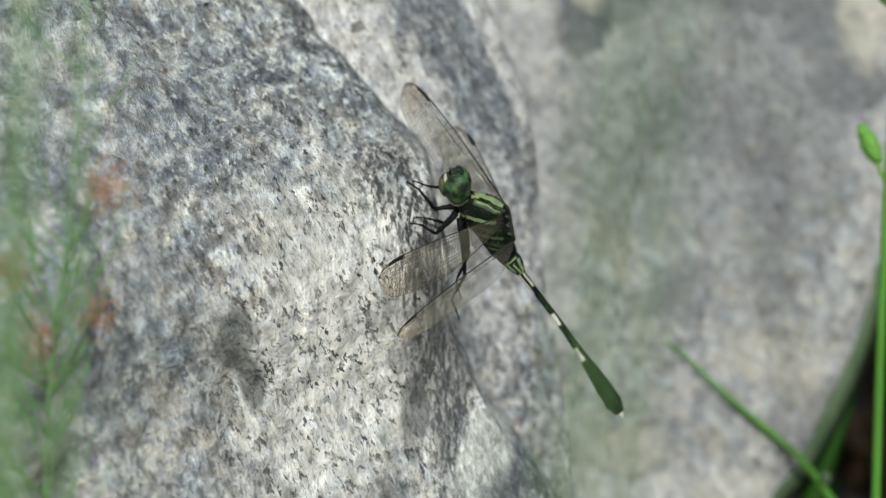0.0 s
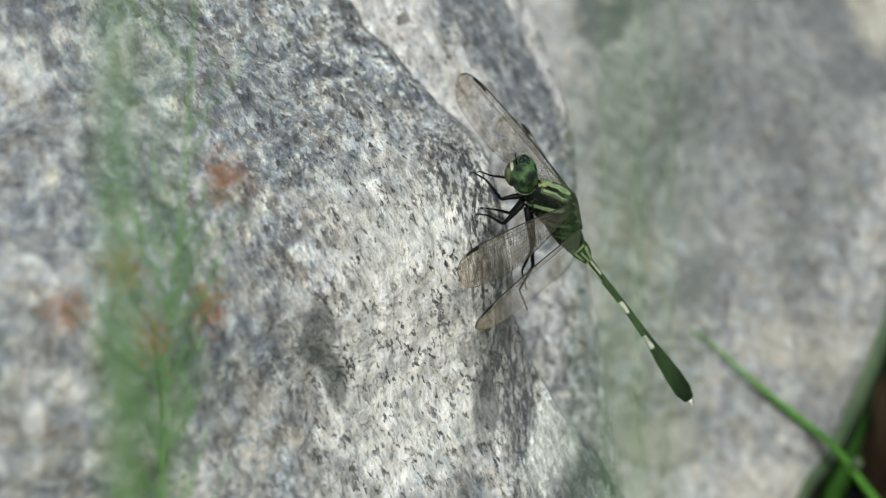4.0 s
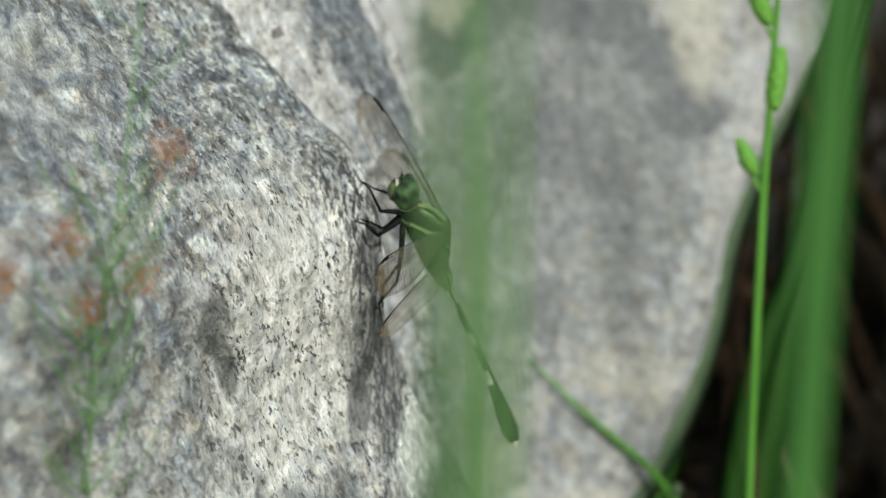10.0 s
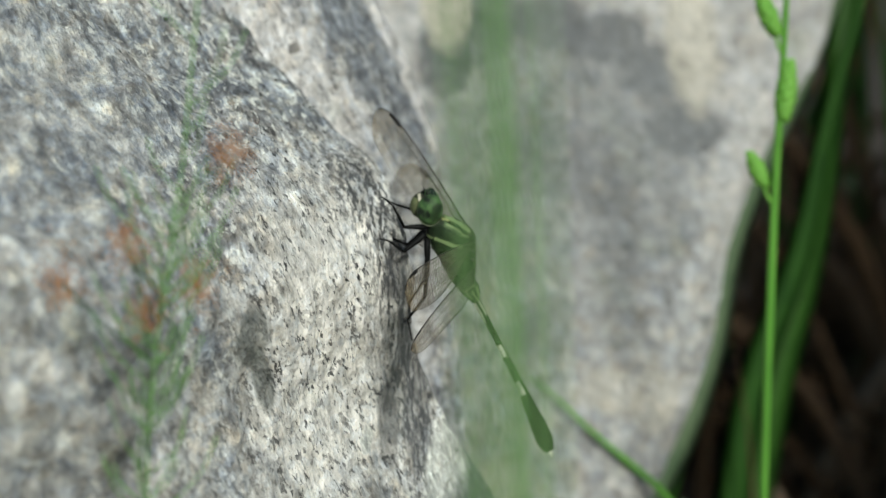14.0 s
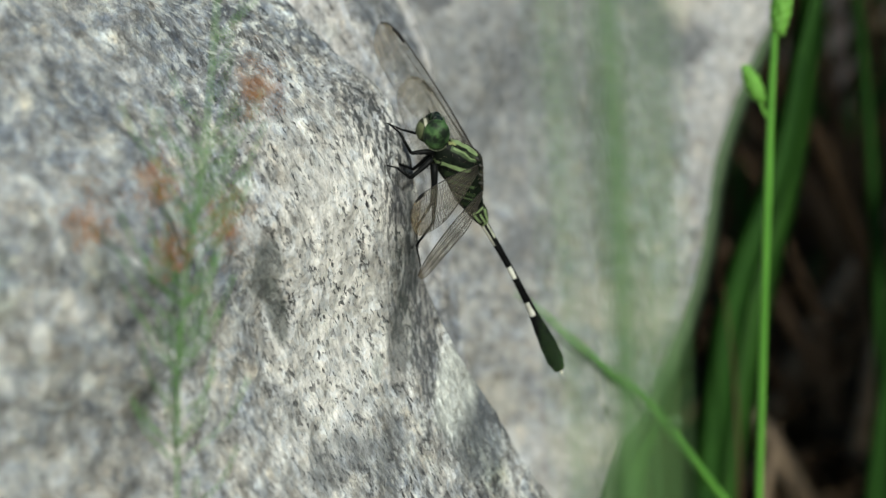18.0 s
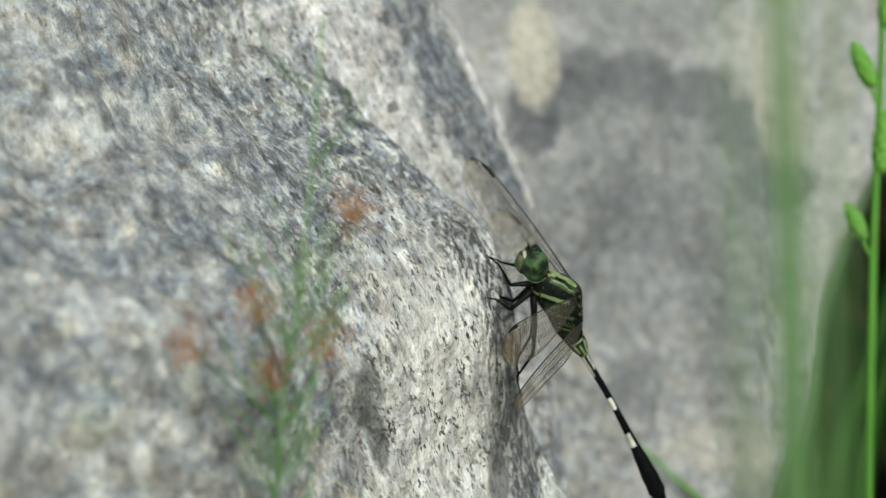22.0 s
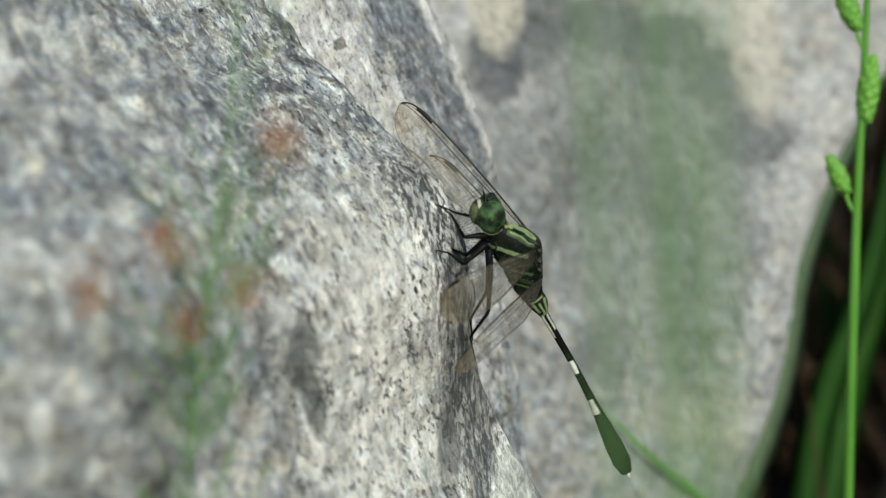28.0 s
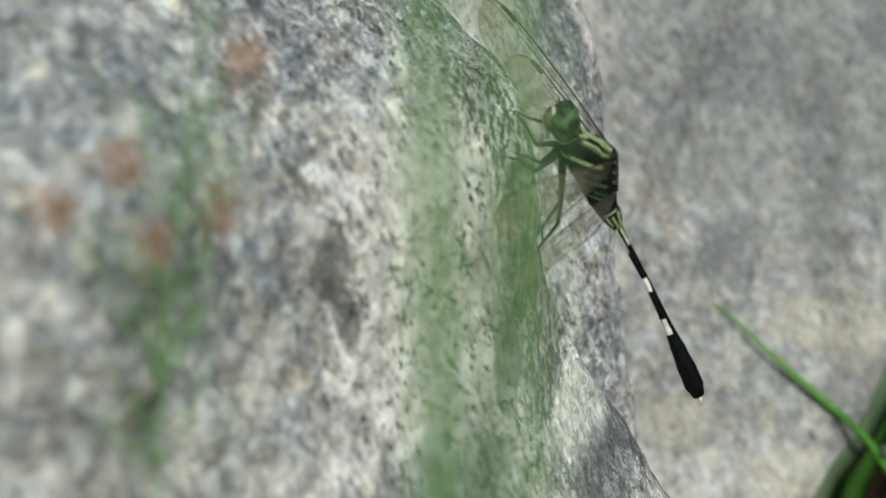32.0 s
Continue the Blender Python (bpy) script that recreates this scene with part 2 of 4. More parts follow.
# dark colour laid along the carved groove and below the ledge
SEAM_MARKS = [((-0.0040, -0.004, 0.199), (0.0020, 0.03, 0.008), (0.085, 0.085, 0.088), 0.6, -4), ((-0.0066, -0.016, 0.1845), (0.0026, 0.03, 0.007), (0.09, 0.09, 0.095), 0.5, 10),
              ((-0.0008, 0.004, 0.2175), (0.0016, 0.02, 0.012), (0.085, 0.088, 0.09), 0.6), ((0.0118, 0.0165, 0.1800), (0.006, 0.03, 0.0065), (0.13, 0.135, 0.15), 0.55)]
FACE_MARKS = [((-0.0272, -0.038, 0.2220), (0.0028, 0.04, 0.0052), (0.10, 0.105, 0.098), 0.72, 6), ((-0.0258, -0.038, 0.2150), (0.0016, 0.04, 0.0062), (0.10, 0.105, 0.098), 0.74, -12),
              ((-0.0341, -0.0099, 0.2566), (0.0004, 0.01, 0.00045), (0.01, 0.01, 0.01), 0.95),
              ((-0.0706, -0.0628, 0.2677), (0.0022, 0.03, 0.0022), BRIGHT, 0.4),
              ((-0.0191, -0.0147, 0.188), (0.01, 0.04, 0.004), (0.12, 0.125, 0.14), 0.5)]
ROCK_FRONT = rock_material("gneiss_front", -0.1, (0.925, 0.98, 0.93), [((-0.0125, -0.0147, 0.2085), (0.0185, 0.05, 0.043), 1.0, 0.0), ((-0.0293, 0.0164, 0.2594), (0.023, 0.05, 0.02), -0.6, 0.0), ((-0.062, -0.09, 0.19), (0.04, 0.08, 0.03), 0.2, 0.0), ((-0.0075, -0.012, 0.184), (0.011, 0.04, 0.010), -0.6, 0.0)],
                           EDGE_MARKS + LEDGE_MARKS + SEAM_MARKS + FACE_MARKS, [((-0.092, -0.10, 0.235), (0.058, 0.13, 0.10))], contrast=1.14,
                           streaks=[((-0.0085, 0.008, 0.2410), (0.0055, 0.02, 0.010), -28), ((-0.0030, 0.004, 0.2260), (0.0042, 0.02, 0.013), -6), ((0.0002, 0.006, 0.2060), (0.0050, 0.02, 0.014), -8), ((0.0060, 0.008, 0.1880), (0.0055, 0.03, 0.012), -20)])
ROCK_MIDDLE = rock_material("gneiss_middle", -0.02, (0.97, 1.015, 1.0), [((-0.0267, 0.0423, 0.2714), (0.0055, 0.05, 0.05), 0.6, -28), ((-0.0086, 0.066, 0.2655), (0.0046, 0.04, 0.04), -1.0, -28), ((0.0020, 0.077, 0.260), (0.0026, 0.03, 0.05), 0.9, -24)],
                            [((-0.0086, 0.066, 0.2655), (0.0042, 0.04, 0.034), (0.16, 0.168, 0.19), 0.5, -28), ((-0.0219, 0.0437, 0.2658), (0.0012, 0.03, 0.0010), (0.10, 0.085, 0.07), 0.7), ((-0.0129, 0.0652, 0.265), (0.0014, 0.03, 0.0010), (0.12, 0.11, 0.10), 0.6)], contrast=0.9, soft=0.4)
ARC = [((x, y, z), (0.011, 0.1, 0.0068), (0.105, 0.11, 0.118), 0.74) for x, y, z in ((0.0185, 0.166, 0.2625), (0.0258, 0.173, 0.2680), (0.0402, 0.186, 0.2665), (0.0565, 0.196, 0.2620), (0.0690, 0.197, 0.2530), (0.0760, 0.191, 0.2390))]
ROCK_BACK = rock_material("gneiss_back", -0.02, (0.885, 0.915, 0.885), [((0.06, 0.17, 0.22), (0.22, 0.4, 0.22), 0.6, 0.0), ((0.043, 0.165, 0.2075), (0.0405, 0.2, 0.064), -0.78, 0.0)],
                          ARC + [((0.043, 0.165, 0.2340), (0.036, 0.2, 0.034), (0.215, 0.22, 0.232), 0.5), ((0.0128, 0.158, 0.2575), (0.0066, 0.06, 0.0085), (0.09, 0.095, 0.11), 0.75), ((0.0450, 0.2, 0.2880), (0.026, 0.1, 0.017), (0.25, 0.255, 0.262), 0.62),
                           ((0.0136, 0.174, 0.2730), (0.0062, 0.1, 0.013), WARM, 0.85), ((0.0800, 0.212, 0.2610), (0.0075, 0.1, 0.018), WARM, 0.6), ((0.0532, 0.158, 0.1763), (0.0080, 0.1, 0.0055), WARM, 0.35), ((0.0654, 0.158, 0.1741), (0.006, 0.1, 0.009), WARM, 0.4),
                           ((0.0258, 0.146, 0.1561), (0.008, 0.1, 0.0055), WARM, 0.4), ((0.0507, 0.1793, 0.1436), (0.010, 0.1, 0.0055), WARM, 0.4), ((0.0366, 0.1556, 0.1925), (0.008, 0.1, 0.008), (0.14, 0.145, 0.16), 0.55), ((0.0408, 0.1793, 0.2330), (0.011, 0.1, 0.0097), (0.17, 0.178, 0.2), 0.4)], contrast=0.5, soft=0.35, blotch=1.0, pitted=0.45)


def leaf_material(name, low, high, rough=0.45, through=0.35, spec=0.35, vary=0.0):
    """Green blade: lengthwise streaks, light passing through."""
    m = Mat(name)
    mp = m.node("ShaderNodeMapping")
    m.put(mp.inputs["Vector"], m.co)
    mp.inputs["Scale"].default_value = (1, 1, 0.06)
    f = m.math("ADD", m.math("MULTIPLY", m.noise(900, 3, vec=mp.outputs[0]), 0.6), m.math("MULTIPLY", m.noise(40, 2), 0.4))
    col = m.ramp(f, (0.35, low), (0.65, high))
    if vary:
        each = m.node("ShaderNodeNewGeometry").outputs["Random Per Island"]
        col = m.mix(1.0, col, m.ramp(each, (0.0, (1 - vary, 1 - vary, 1 - vary)), (0.6, (1.0, 1.0, 1.0)), (1.0, (1 + vary, 1 + vary * 1.1, 1 + vary * 1.3))), "MULTIPLY")
    m.done(col, rough, f, 0.0001, spec)
    tr = m.node("ShaderNodeBsdfTranslucent", Color=col)
    mx = m.node("ShaderNodeMixShader", Fac=through)
    m.put(mx.inputs[1], m.b.outputs[0])
    m.put(mx.inputs[2], tr.outputs[0])
    m.put(m.t.nodes["Material Output"].inputs[0], mx.outputs[0])
    return m.m


GREEN_STALK = leaf_material("stalk_green", (0.10, 0.30, 0.04), (0.18, 0.46, 0.07))
GREEN_PALE = leaf_material("pale_grey_green", (0.07, 0.115, 0.06), (0.13, 0.185, 0.10), 0.6, 0.3, 0.2)
GREEN_SPIKE = leaf_material("spikelet_green", (0.16, 0.42, 0.06), (0.28, 0.60, 0.11))
GREEN_BLADE = leaf_material("blade_green", (0.022, 0.075, 0.011), (0.047, 0.14, 0.020))
GREEN_DARK = leaf_material("deep_green", (0.015, 0.055, 0.010), (0.04, 0.12, 0.02), 0.55, 0.3, 0.15)
GREEN_NEAR = leaf_material("near_green", (0.16, 0.33, 0.11), (0.28, 0.50, 0.19))
GREEN_SIDE = leaf_material("near_deep_green", (0.06, 0.20, 0.04), (0.13, 0.34, 0.08))
BROWN_DRY = leaf_material("dry_straw", (0.04, 0.027, 0.016), (0.105, 0.07, 0.04), 0.85, 0.15, 0.1, 0.7)
ORANGE_BUD = leaf_material("orange_bud", (0.42, 0.185, 0.075), (0.60, 0.31, 0.14), 0.7, 0.3)
BROWN_STRAW = leaf_material("pale_straw", (0.07, 0.045, 0.027), (0.23, 0.15, 0.085), 0.8, 0.25, 0.1, 0.6)
PALE_STRAW = leaf_material("tan_leaf", (0.20, 0.14, 0.09), (0.46, 0.36, 0.25), 0.8, 0.3, 0.1)
m = Mat("soil")
f = m.noise(60, 6, 0.65)
SOIL = m.done(m.ramp(m.math("ADD", m.math("MULTIPLY", f, 0.7), m.math("MULTIPLY", m.noise(6, 4), 0.3)), (0.35, (0.02, 0.014, 0.01)), (0.5, (0.055, 0.037, 0.025)), (0.7, (0.13, 0.085, 0.055))), 0.95, f, 0.01)


def plain(name, colour, rough, grain=500, spread=0.25, spec=0.5):
    m = Mat(name)
    f = m.noise(grain, 3)
    lo, hi = tuple(v * (1 - spread) for v in colour), tuple(min(1.0, v * (1 + spread)) for v in colour)
    return m.done(m.ramp(f, (0.35, lo), (0.65, hi)), rough, f, 0.00004, spec)


BLACK = plain("black_cuticle", (0.005, 0.0055, 0.0055), 0.5, 900, 0.25, 0.09)
WHITE_TIP = plain("white_appendage", (0.75, 0.74, 0.62), 0.5)
STIGMA = plain("stigma_black", (0.012, 0.010, 0.009), 0.5)
VEIN = plain("vein_black", (0.034, 0.029, 0.022), 0.5)
WING_BASE = plain("wing_base_brown", (0.017, 0.016, 0.011), 0.6, 800, 0.6)
HAIR = plain("hair_pale", (0.16, 0.13, 0.08), 0.6)
AMBER = plain("pale_rim", (0.085, 0.10, 0.055), 0.5)


def striped_cuticle(name, dark, strokes, rough=0.45, wobble=0.0009):
    """Dark cuticle with paler stripes on its flanks: each stroke (from, to, half width, colour) in millimetres along and up the body."""
    m = Mat(name)
    x, y, z = m.xyz()
    wx = m.math("ADD", x, m.math("MULTIPLY", m.math("SUBTRACT", m.noise(420, 3), 0.5), wobble))
    wz = m.math("ADD", z, m.math("MULTIPLY", m.math("SUBTRACT", m.noise(380, 3), 0.5), wobble))
    fine = m.noise(900, 3)
    col = m.ramp(fine, (0.35, tuple(v * 0.7 for v in dark)), (0.65, tuple(v * 1.5 for v in dark)))
    for (ax, az), (bx, bz), half, colour in strokes:
        dx, dz = (bx - ax) * 0.001, (bz - az) * 0.001
        ln = math.hypot(dx, dz)
        ux, uz = dx / ln, dz / ln
        px, pz = m.math("SUBTRACT", wx, ax * 0.001), m.math("SUBTRACT", wz, az * 0.001)
        along = m.math("ADD", m.math("MULTIPLY", px, ux), m.math("MULTIPLY", pz, uz))
        off = m.math("ABSOLUTE", m.math("SUBTRACT", m.math("MULTIPLY", px, uz), m.math("MULTIPLY", pz, ux)))
        over = m.math("SUBTRACT", m.math("ABSOLUTE", m.math("SUBTRACT", along, ln / 2)), ln / 2 - half * 0.0005)
        d = m.math("MAXIMUM", off, over)
        g = m.math("MULTIPLY", m.math("SUBTRACT", half * 0.001 + 0.00009, d), 1 / 0.00018, True)
        col = m.mix(g, col, m.ramp(m.noise(650, 3), (0.3, tuple(v * 0.62 for v in colour)), (0.7, tuple(v * 1.15 for v in colour))))
    return m.done(col, rough, m.noise(900, 3), 0.00006, 0.06)


INK = (0.006, 0.008, 0.006)
LIME, MOSS, OLIVE = (0.225, 0.31, 0.14), (0.07, 0.105, 0.048), (0.024, 0.038, 0.017)
THORAX = striped_cuticle("thorax_cuticle", (0.006, 0.009, 0.006), [
    ((6.1, 1.5), (5.5, 2.5), 0.28, (0.24, 0.26, 0.11)), ((6.6, 2.3), (1.5, 4.9), 0.32, LIME), ((5.1, 1.5), (1.0, 4.1), 0.50, MOSS), ((4.9, 1.75), (1.2, 4.1), 0.20, LIME), ((3.3, -1.5), (0.1, 2.4), 0.36, LIME),
    ((1.4, -1.7), (-1.9, 2.2), 0.42, OLIVE), ((-0.3, -1.8), (-3.4, 1.6), 0.26, MOSS), ((-2.0, -1.9), (-4.9, 1.1), 0.34, OLIVE), ((-3.4, -2.0), (-6.0, 0.8), 0.18, MOSS), ((-5.0, -1.9), (-7.2, 0.4), 0.26, OLIVE),
    ((5.7, 1.85), (0.6, 4.5), 0.13, INK), ((4.35, 0.75), (-0.2, 4.1), 0.26, INK), ((2.6, -1.7), (-0.7, 2.4), 0.24, INK), ((4.4, -2.3), (3.7, -1.9), 0.24, LIME), ((-1.2, 4.5), (-4.8, 2.7), 0.30, OLIVE)])
WAIST = striped_cuticle("waist_cuticle", (0.012, 0.014, 0.010), [((-8.6, 1.45), (-10.9, 1.0), 0.24, LIME), ((-8.9, 0.35), (-10.9, 0.35), 0.17, LIME), ((-8.6, -0.75), (-10.5, -0.35), 0.22, LIME), ((-8.1, 1.3), (-8.3, -1.0), 0.13, LIME), ((-11.2, 0.8), (-11.3, -0.4), 0.12, LIME)], 0.45, 0.0005)
FACE = striped_cuticle("face_cuticle", (0.03, 0.035, 0.022), [((11.6, -1.5), (9.8, -3.1), 0.6, (0.12, 0.14, 0.07)), ((11.9, -0.45), (10.9, -0.75), 0.26, (0.50, 0.49, 0.38)), ((8.6, -2.4), (7.6, -3.0), 0.3, MOSS)], 0.5, 0.0006)
BANDED = striped_cuticle("banded_cuticle", (0.004, 0.0045, 0.0045), [((-11.4, -0.32), (-16.0, -0.22), 0.27, (0.60, 0.60, 0.50)), ((-11.2, 0.62), (-14.6, 0.66), 0.16, (0.40, 0.42, 0.32)), ((-21.4, 0.25), (-23.5, 0.25), 0.52, (0.66, 0.66, 0.58)), ((-29.5, -0.05), (-31.7, -0.05), 0.62, (0.66, 0.66, 0.58))], 0.5, 0.0005)
m = Mat("eye_green")
f = m.noise(900, 3)
ey = m.xyz()
cloud = m.math("ADD", m.math("MULTIPLY", m.noise(330, 3), 0.7), m.math("MULTIPLY", m.math("SINE", m.math("MULTIPLY", m.math("ADD", ey[0], m.math("MULTIPLY", ey[2], 1.4)), 1500)), 0.025))
col = m.mix(m.ramp(cloud, (0.30, 0.0), (0.41, 1.0)), (0.007, 0.013, 0.007), m.ramp(f, (0.35, (0.032, 0.075, 0.026)), (0.65, (0.070, 0.140, 0.048))))
EYE = m.done(col, m.ramp(m.noise(300, 3), (0.3, 0.35), (0.7, 0.7)), f, 0.00008, 0.25)
EYE_TOP = plain("eye_dark", (0.012, 0.02, 0.012), 0.22, 1400, 0.35)
m = Mat("wing_membrane")
m.t.nodes.remove(m.b)
gl = m.node("ShaderNodeBsdfGlossy", Roughness=0.25)
gl.inputs["Color"].default_value = (0.85, 0.88, 0.85, 1)
df = m.node("ShaderNodeBsdfTranslucent")
tp = m.node("ShaderNodeBsdfTransparent")
tip = m.math("MULTIPLY", m.math("SUBTRACT", m.xyz()[0], 0.025), 160, True)
amber = m.mix(tip, (0.66, 0.60, 0.43), (0.74, 0.56, 0.30))
m.put(df.inputs["Color"], amber)
face = m.node("ShaderNodeBsdfDiffuse")
m.put(face.inputs["Color"], amber)
m0 = m.node("ShaderNodeMixShader", Fac=0.55)
m.put(m0.inputs[1], df.outputs[0])
m.put(m0.inputs[2], face.outputs[0])
m1 = m.node("ShaderNodeMixShader", Fac=0.15)
m.put(m1.inputs[1], m0.outputs[0])
m.put(m1.inputs[2], gl.outputs[0])
m2 = m.node("ShaderNodeMixShader", Fac=m.math("ADD", m.math("MULTIPLY", m.ramp(m.noise(160, 3), (0.3, 0.10), (0.7, 0.24)), m.math("ADD", m.math("MULTIPLY", m.xyz()[0], 70, True), 0.15, True)), m.math("MULTIPLY", tip, 0.14)))
m.put(m2.inputs[1], tp.outputs[0])
m.put(m2.inputs[2], m1.outputs[0])
m.put(m.t.nodes["Material Output"].inputs[0], m2.outputs[0])
MEMBRANE = m.m


# ---- mesh helpers ----
def mesh_of(name, bm, material, smooth=True):
    me = bpy.data.meshes.new(name)
    bmesh.ops.recalc_face_normals(bm, faces=bm.faces)
    bm.to_mesh(me)
    bm.free()
    me.materials.append(material)
    for p in me.polygons:
        p.use_smooth = smooth
    return me


def part(name, bm, material, parent=None, label=""):
    ob = new(name, mesh_of(name, bm, material))
    if parent:
        ob.parent = parent
    return tagged(ob, label)


def empty(name, m=Matrix()):
    ob = new(name)
    ob.empty_display_size = 0.01
    ob.matrix_world = m
    return ob


def lerp_row(rows, k):
    """Smooth values between rows (key, v1, v2, ...), sorted by key."""
    if k <= rows[0][0]:
        return rows[0][1:]
    for a, b in zip(rows, rows[1:]):
        if k <= b[0]:
            f = (k - a[0]) / (b[0] - a[0])
            return tuple(p + (q - p) * f for p, q in zip(a[1:], b[1:]))
    return rows[-1][1:]


def spline(points, n):
    """n + 1 points on a smooth open curve through points."""
    P = [Vector(p) for p in points]
    P = [P[0] * 2 - P[1]] + P + [P[-1] * 2 - P[-2]]
    out = []
    for i in range(n + 1):
        u = i / n * (len(P) - 3)
        k = min(int(u), len(P) - 4)
        f = u - k
        a, b, c, d = P[k:k + 4]
        out.append(0.5 * ((2 * b) + (c - a) * f + (2 * a - 5 * b + 4 * c - d) * f * f + (3 * b - a - 3 * c + d) * f ** 3))
    return out


def tube(bm, points, radii, sides=8, cap=True):
    """A round tube along points."""
    P = [Vector(p) for p in points]
    rings = []
    up = Vector((0.13, 0.31, 0.94))
    for i, p in enumerate(P):
        d = (P[min(i + 1, len(P) - 1)] - P[max(i - 1, 0)]).normalized()
        a = d.cross(up).normalized()
        b = d.cross(a)
        r = radii[i] if isinstance(radii, (list, tuple)) else radii
        rx, ry = r if isinstance(r, tuple) else (r, r)
        rings.append([bm.verts.new(p + a * math.cos(q) * rx + b * math.sin(q) * ry) for q in (2 * math.pi * k / sides for k in range(sides))])
    for r0, r1 in zip(rings, rings[1:]):
        for k in range(sides):
            bm.faces.new((r0[k], r0[(k + 1) % sides], r1[(k + 1) % sides], r1[k]))
    if cap:
        bm.faces.new(rings[0])
        bm.faces.new(rings[-1])
    return bm


def ribbon(bm, points, width, thick=0.0004, side=Vector((1, 0, 0)), fold=0.25, tip=0.0, root=0.6):
    """A grass blade: a folded, tapering strip with thickness, along points."""
    P = [Vector(p) for p in points]
    n = len(P) - 1
    rows = []
    for i, p in enumerate(P):
        u = i / n
        d = (P[min(i + 1, n)] - P[max(i - 1, 0)]).normalized()
        s = (side - d * side.dot(d)).normalized()
        f = d.cross(s)
        w = width / 2 * max(tip, (root + (1 - root) * min(1, u * 3)) * (1 - u ** 3))
        w = max(w, 0.00012)
        t = thick / 2
        rows.append([bm.verts.new(q) for q in (p - s * w + f * w * fold, p - f * t, p + s * w + f * w * fold, p + f * t * 2 + f * w * 0.05)])
    for a, b in zip(rows, rows[1:]):
        for k in range(4):
            bm.faces.new((a[k], a[(k + 1) % 4], b[(k + 1) % 4], b[k]))
    bm.faces.new(rows[0])
    bm.faces.new(rows[-1])
    return bm


def ball(bm, centre, radii, turn=None, seg=16, rings=10, power=1.0):
    r = bmesh.ops.create_uvsphere(bm, u_segments=seg, v_segments=rings, radius=1.0)
    for v in r["verts"]:
        q = Vector((v.co.x * radii[0], v.co.y * radii[1], v.co.z * radii[2]))
        v.co = Vector(centre) + (turn @ q if turn else q)
    return bm


# ---- the boulders ----
def boulder(name, label, edge, profile, material, nz, nu, rough, seed, pull=None):
    """A closed boulder: at each height the same kind of section, hung on the line of its edge (height, x, y)."""
    bm = bmesh.new()
    sec = spline([(x, y, 0) for x, y in profile + profile[:1]], nu)[:-1]
    z0, z1 = edge[0][0], edge[-1][0]
    E = spline([(x, y, z) for z, x, y in edge], 200)
    table = [(p.z, p.x, p.y) for p in E]
    rows = []
    off = Vector((seed * 3.1, seed * 1.7, seed))
    for i in range(nz + 1):
        z = z0 + (z1 - z0) * i / nz
        ex, ey = lerp_row(table, z)
        k = min(1.0, math.sqrt(max(0.02, (z1 - z) / 0.08)))
        ring = []
        for s in sec:
            p = Vector((ex + s.x * k, ey + s.y * k, z))
            q = p + off
            d = Vector((noise.noise(q * 22), noise.noise(q * 22 + Vector((9, 0, 0))), noise.noise(q * 22 + Vector((0, 7, 0))))) * 0.0045
            d += Vector((noise.noise(q * 70), noise.noise(q * 70 + Vector((5, 0, 0))), noise.noise(q * 70 + Vector((0, 5, 0))))) * 0.0026
            d += Vector((noise.noise(q * 260), noise.noise(q * 260 + Vector((5, 0, 0))), noise.noise(q * 260 + Vector((0, 5, 0))))) * 0.0009
            near = min(1.0, 0.16 + Vector((s.x, s.y)).length / 0.09)
            d *= rough * near
            d.x += rough * noise.noise(q * 230) * 0.0007
            if pull:
                d += pull(p)
            ring.append(bm.verts.new(p + d))
        rows.append(ring)
    n = len(sec)
    for a, b in zip(rows, rows[1:]):
        for j in range(n):
            bm.faces.new((a[j], a[(j + 1) % n], b[(j + 1) % n], b[j]))
    bm.faces.new(rows[-1])
    bm.faces.new(rows[0][::-1])
    return tagged(part(name, bm, material, None), label, "boulder", "boulders of the bank")


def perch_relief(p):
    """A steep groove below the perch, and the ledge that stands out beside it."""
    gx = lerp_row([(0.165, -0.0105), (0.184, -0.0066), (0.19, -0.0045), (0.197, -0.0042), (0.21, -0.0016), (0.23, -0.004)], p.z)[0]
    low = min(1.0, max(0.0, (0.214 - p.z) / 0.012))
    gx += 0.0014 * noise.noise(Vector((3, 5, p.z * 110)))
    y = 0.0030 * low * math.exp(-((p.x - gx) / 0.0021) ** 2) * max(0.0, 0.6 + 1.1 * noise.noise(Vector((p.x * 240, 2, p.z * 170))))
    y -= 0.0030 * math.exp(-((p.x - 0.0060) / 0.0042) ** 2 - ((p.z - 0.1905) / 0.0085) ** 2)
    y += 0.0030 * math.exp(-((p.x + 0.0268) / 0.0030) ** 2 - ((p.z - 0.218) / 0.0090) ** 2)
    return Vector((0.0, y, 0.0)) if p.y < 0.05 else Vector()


FRONT_EDGE = [(-0.03, 0.09, 0.05), (0.0718, 0.0661, 0.0435), (0.1436, 0.0386, 0.0319), (0.174, 0.0203, 0.021), (0.1848, 0.0145, 0.02), (0.1986, 0.0066, 0.016), (0.21, 0.0024, 0.012),
              (0.2159, 0.0008, 0.0086), (0.2263, 0.0008, 0.0086), (0.2335, -0.0008, 0.01), (0.2429, -0.0048, 0.016), (0.2511, -0.0136, 0.0225), (0.2604, -0.023, 0.03), (0.2643, -0.0276, 0.034),
              (0.2705, -0.0313, 0.038), (0.2756, -0.034, 0.044), (0.2818, -0.0366, 0.052), (0.32, -0.05, 0.065), (0.38, -0.075, 0.085), (0.46, -0.11, 0.11)]
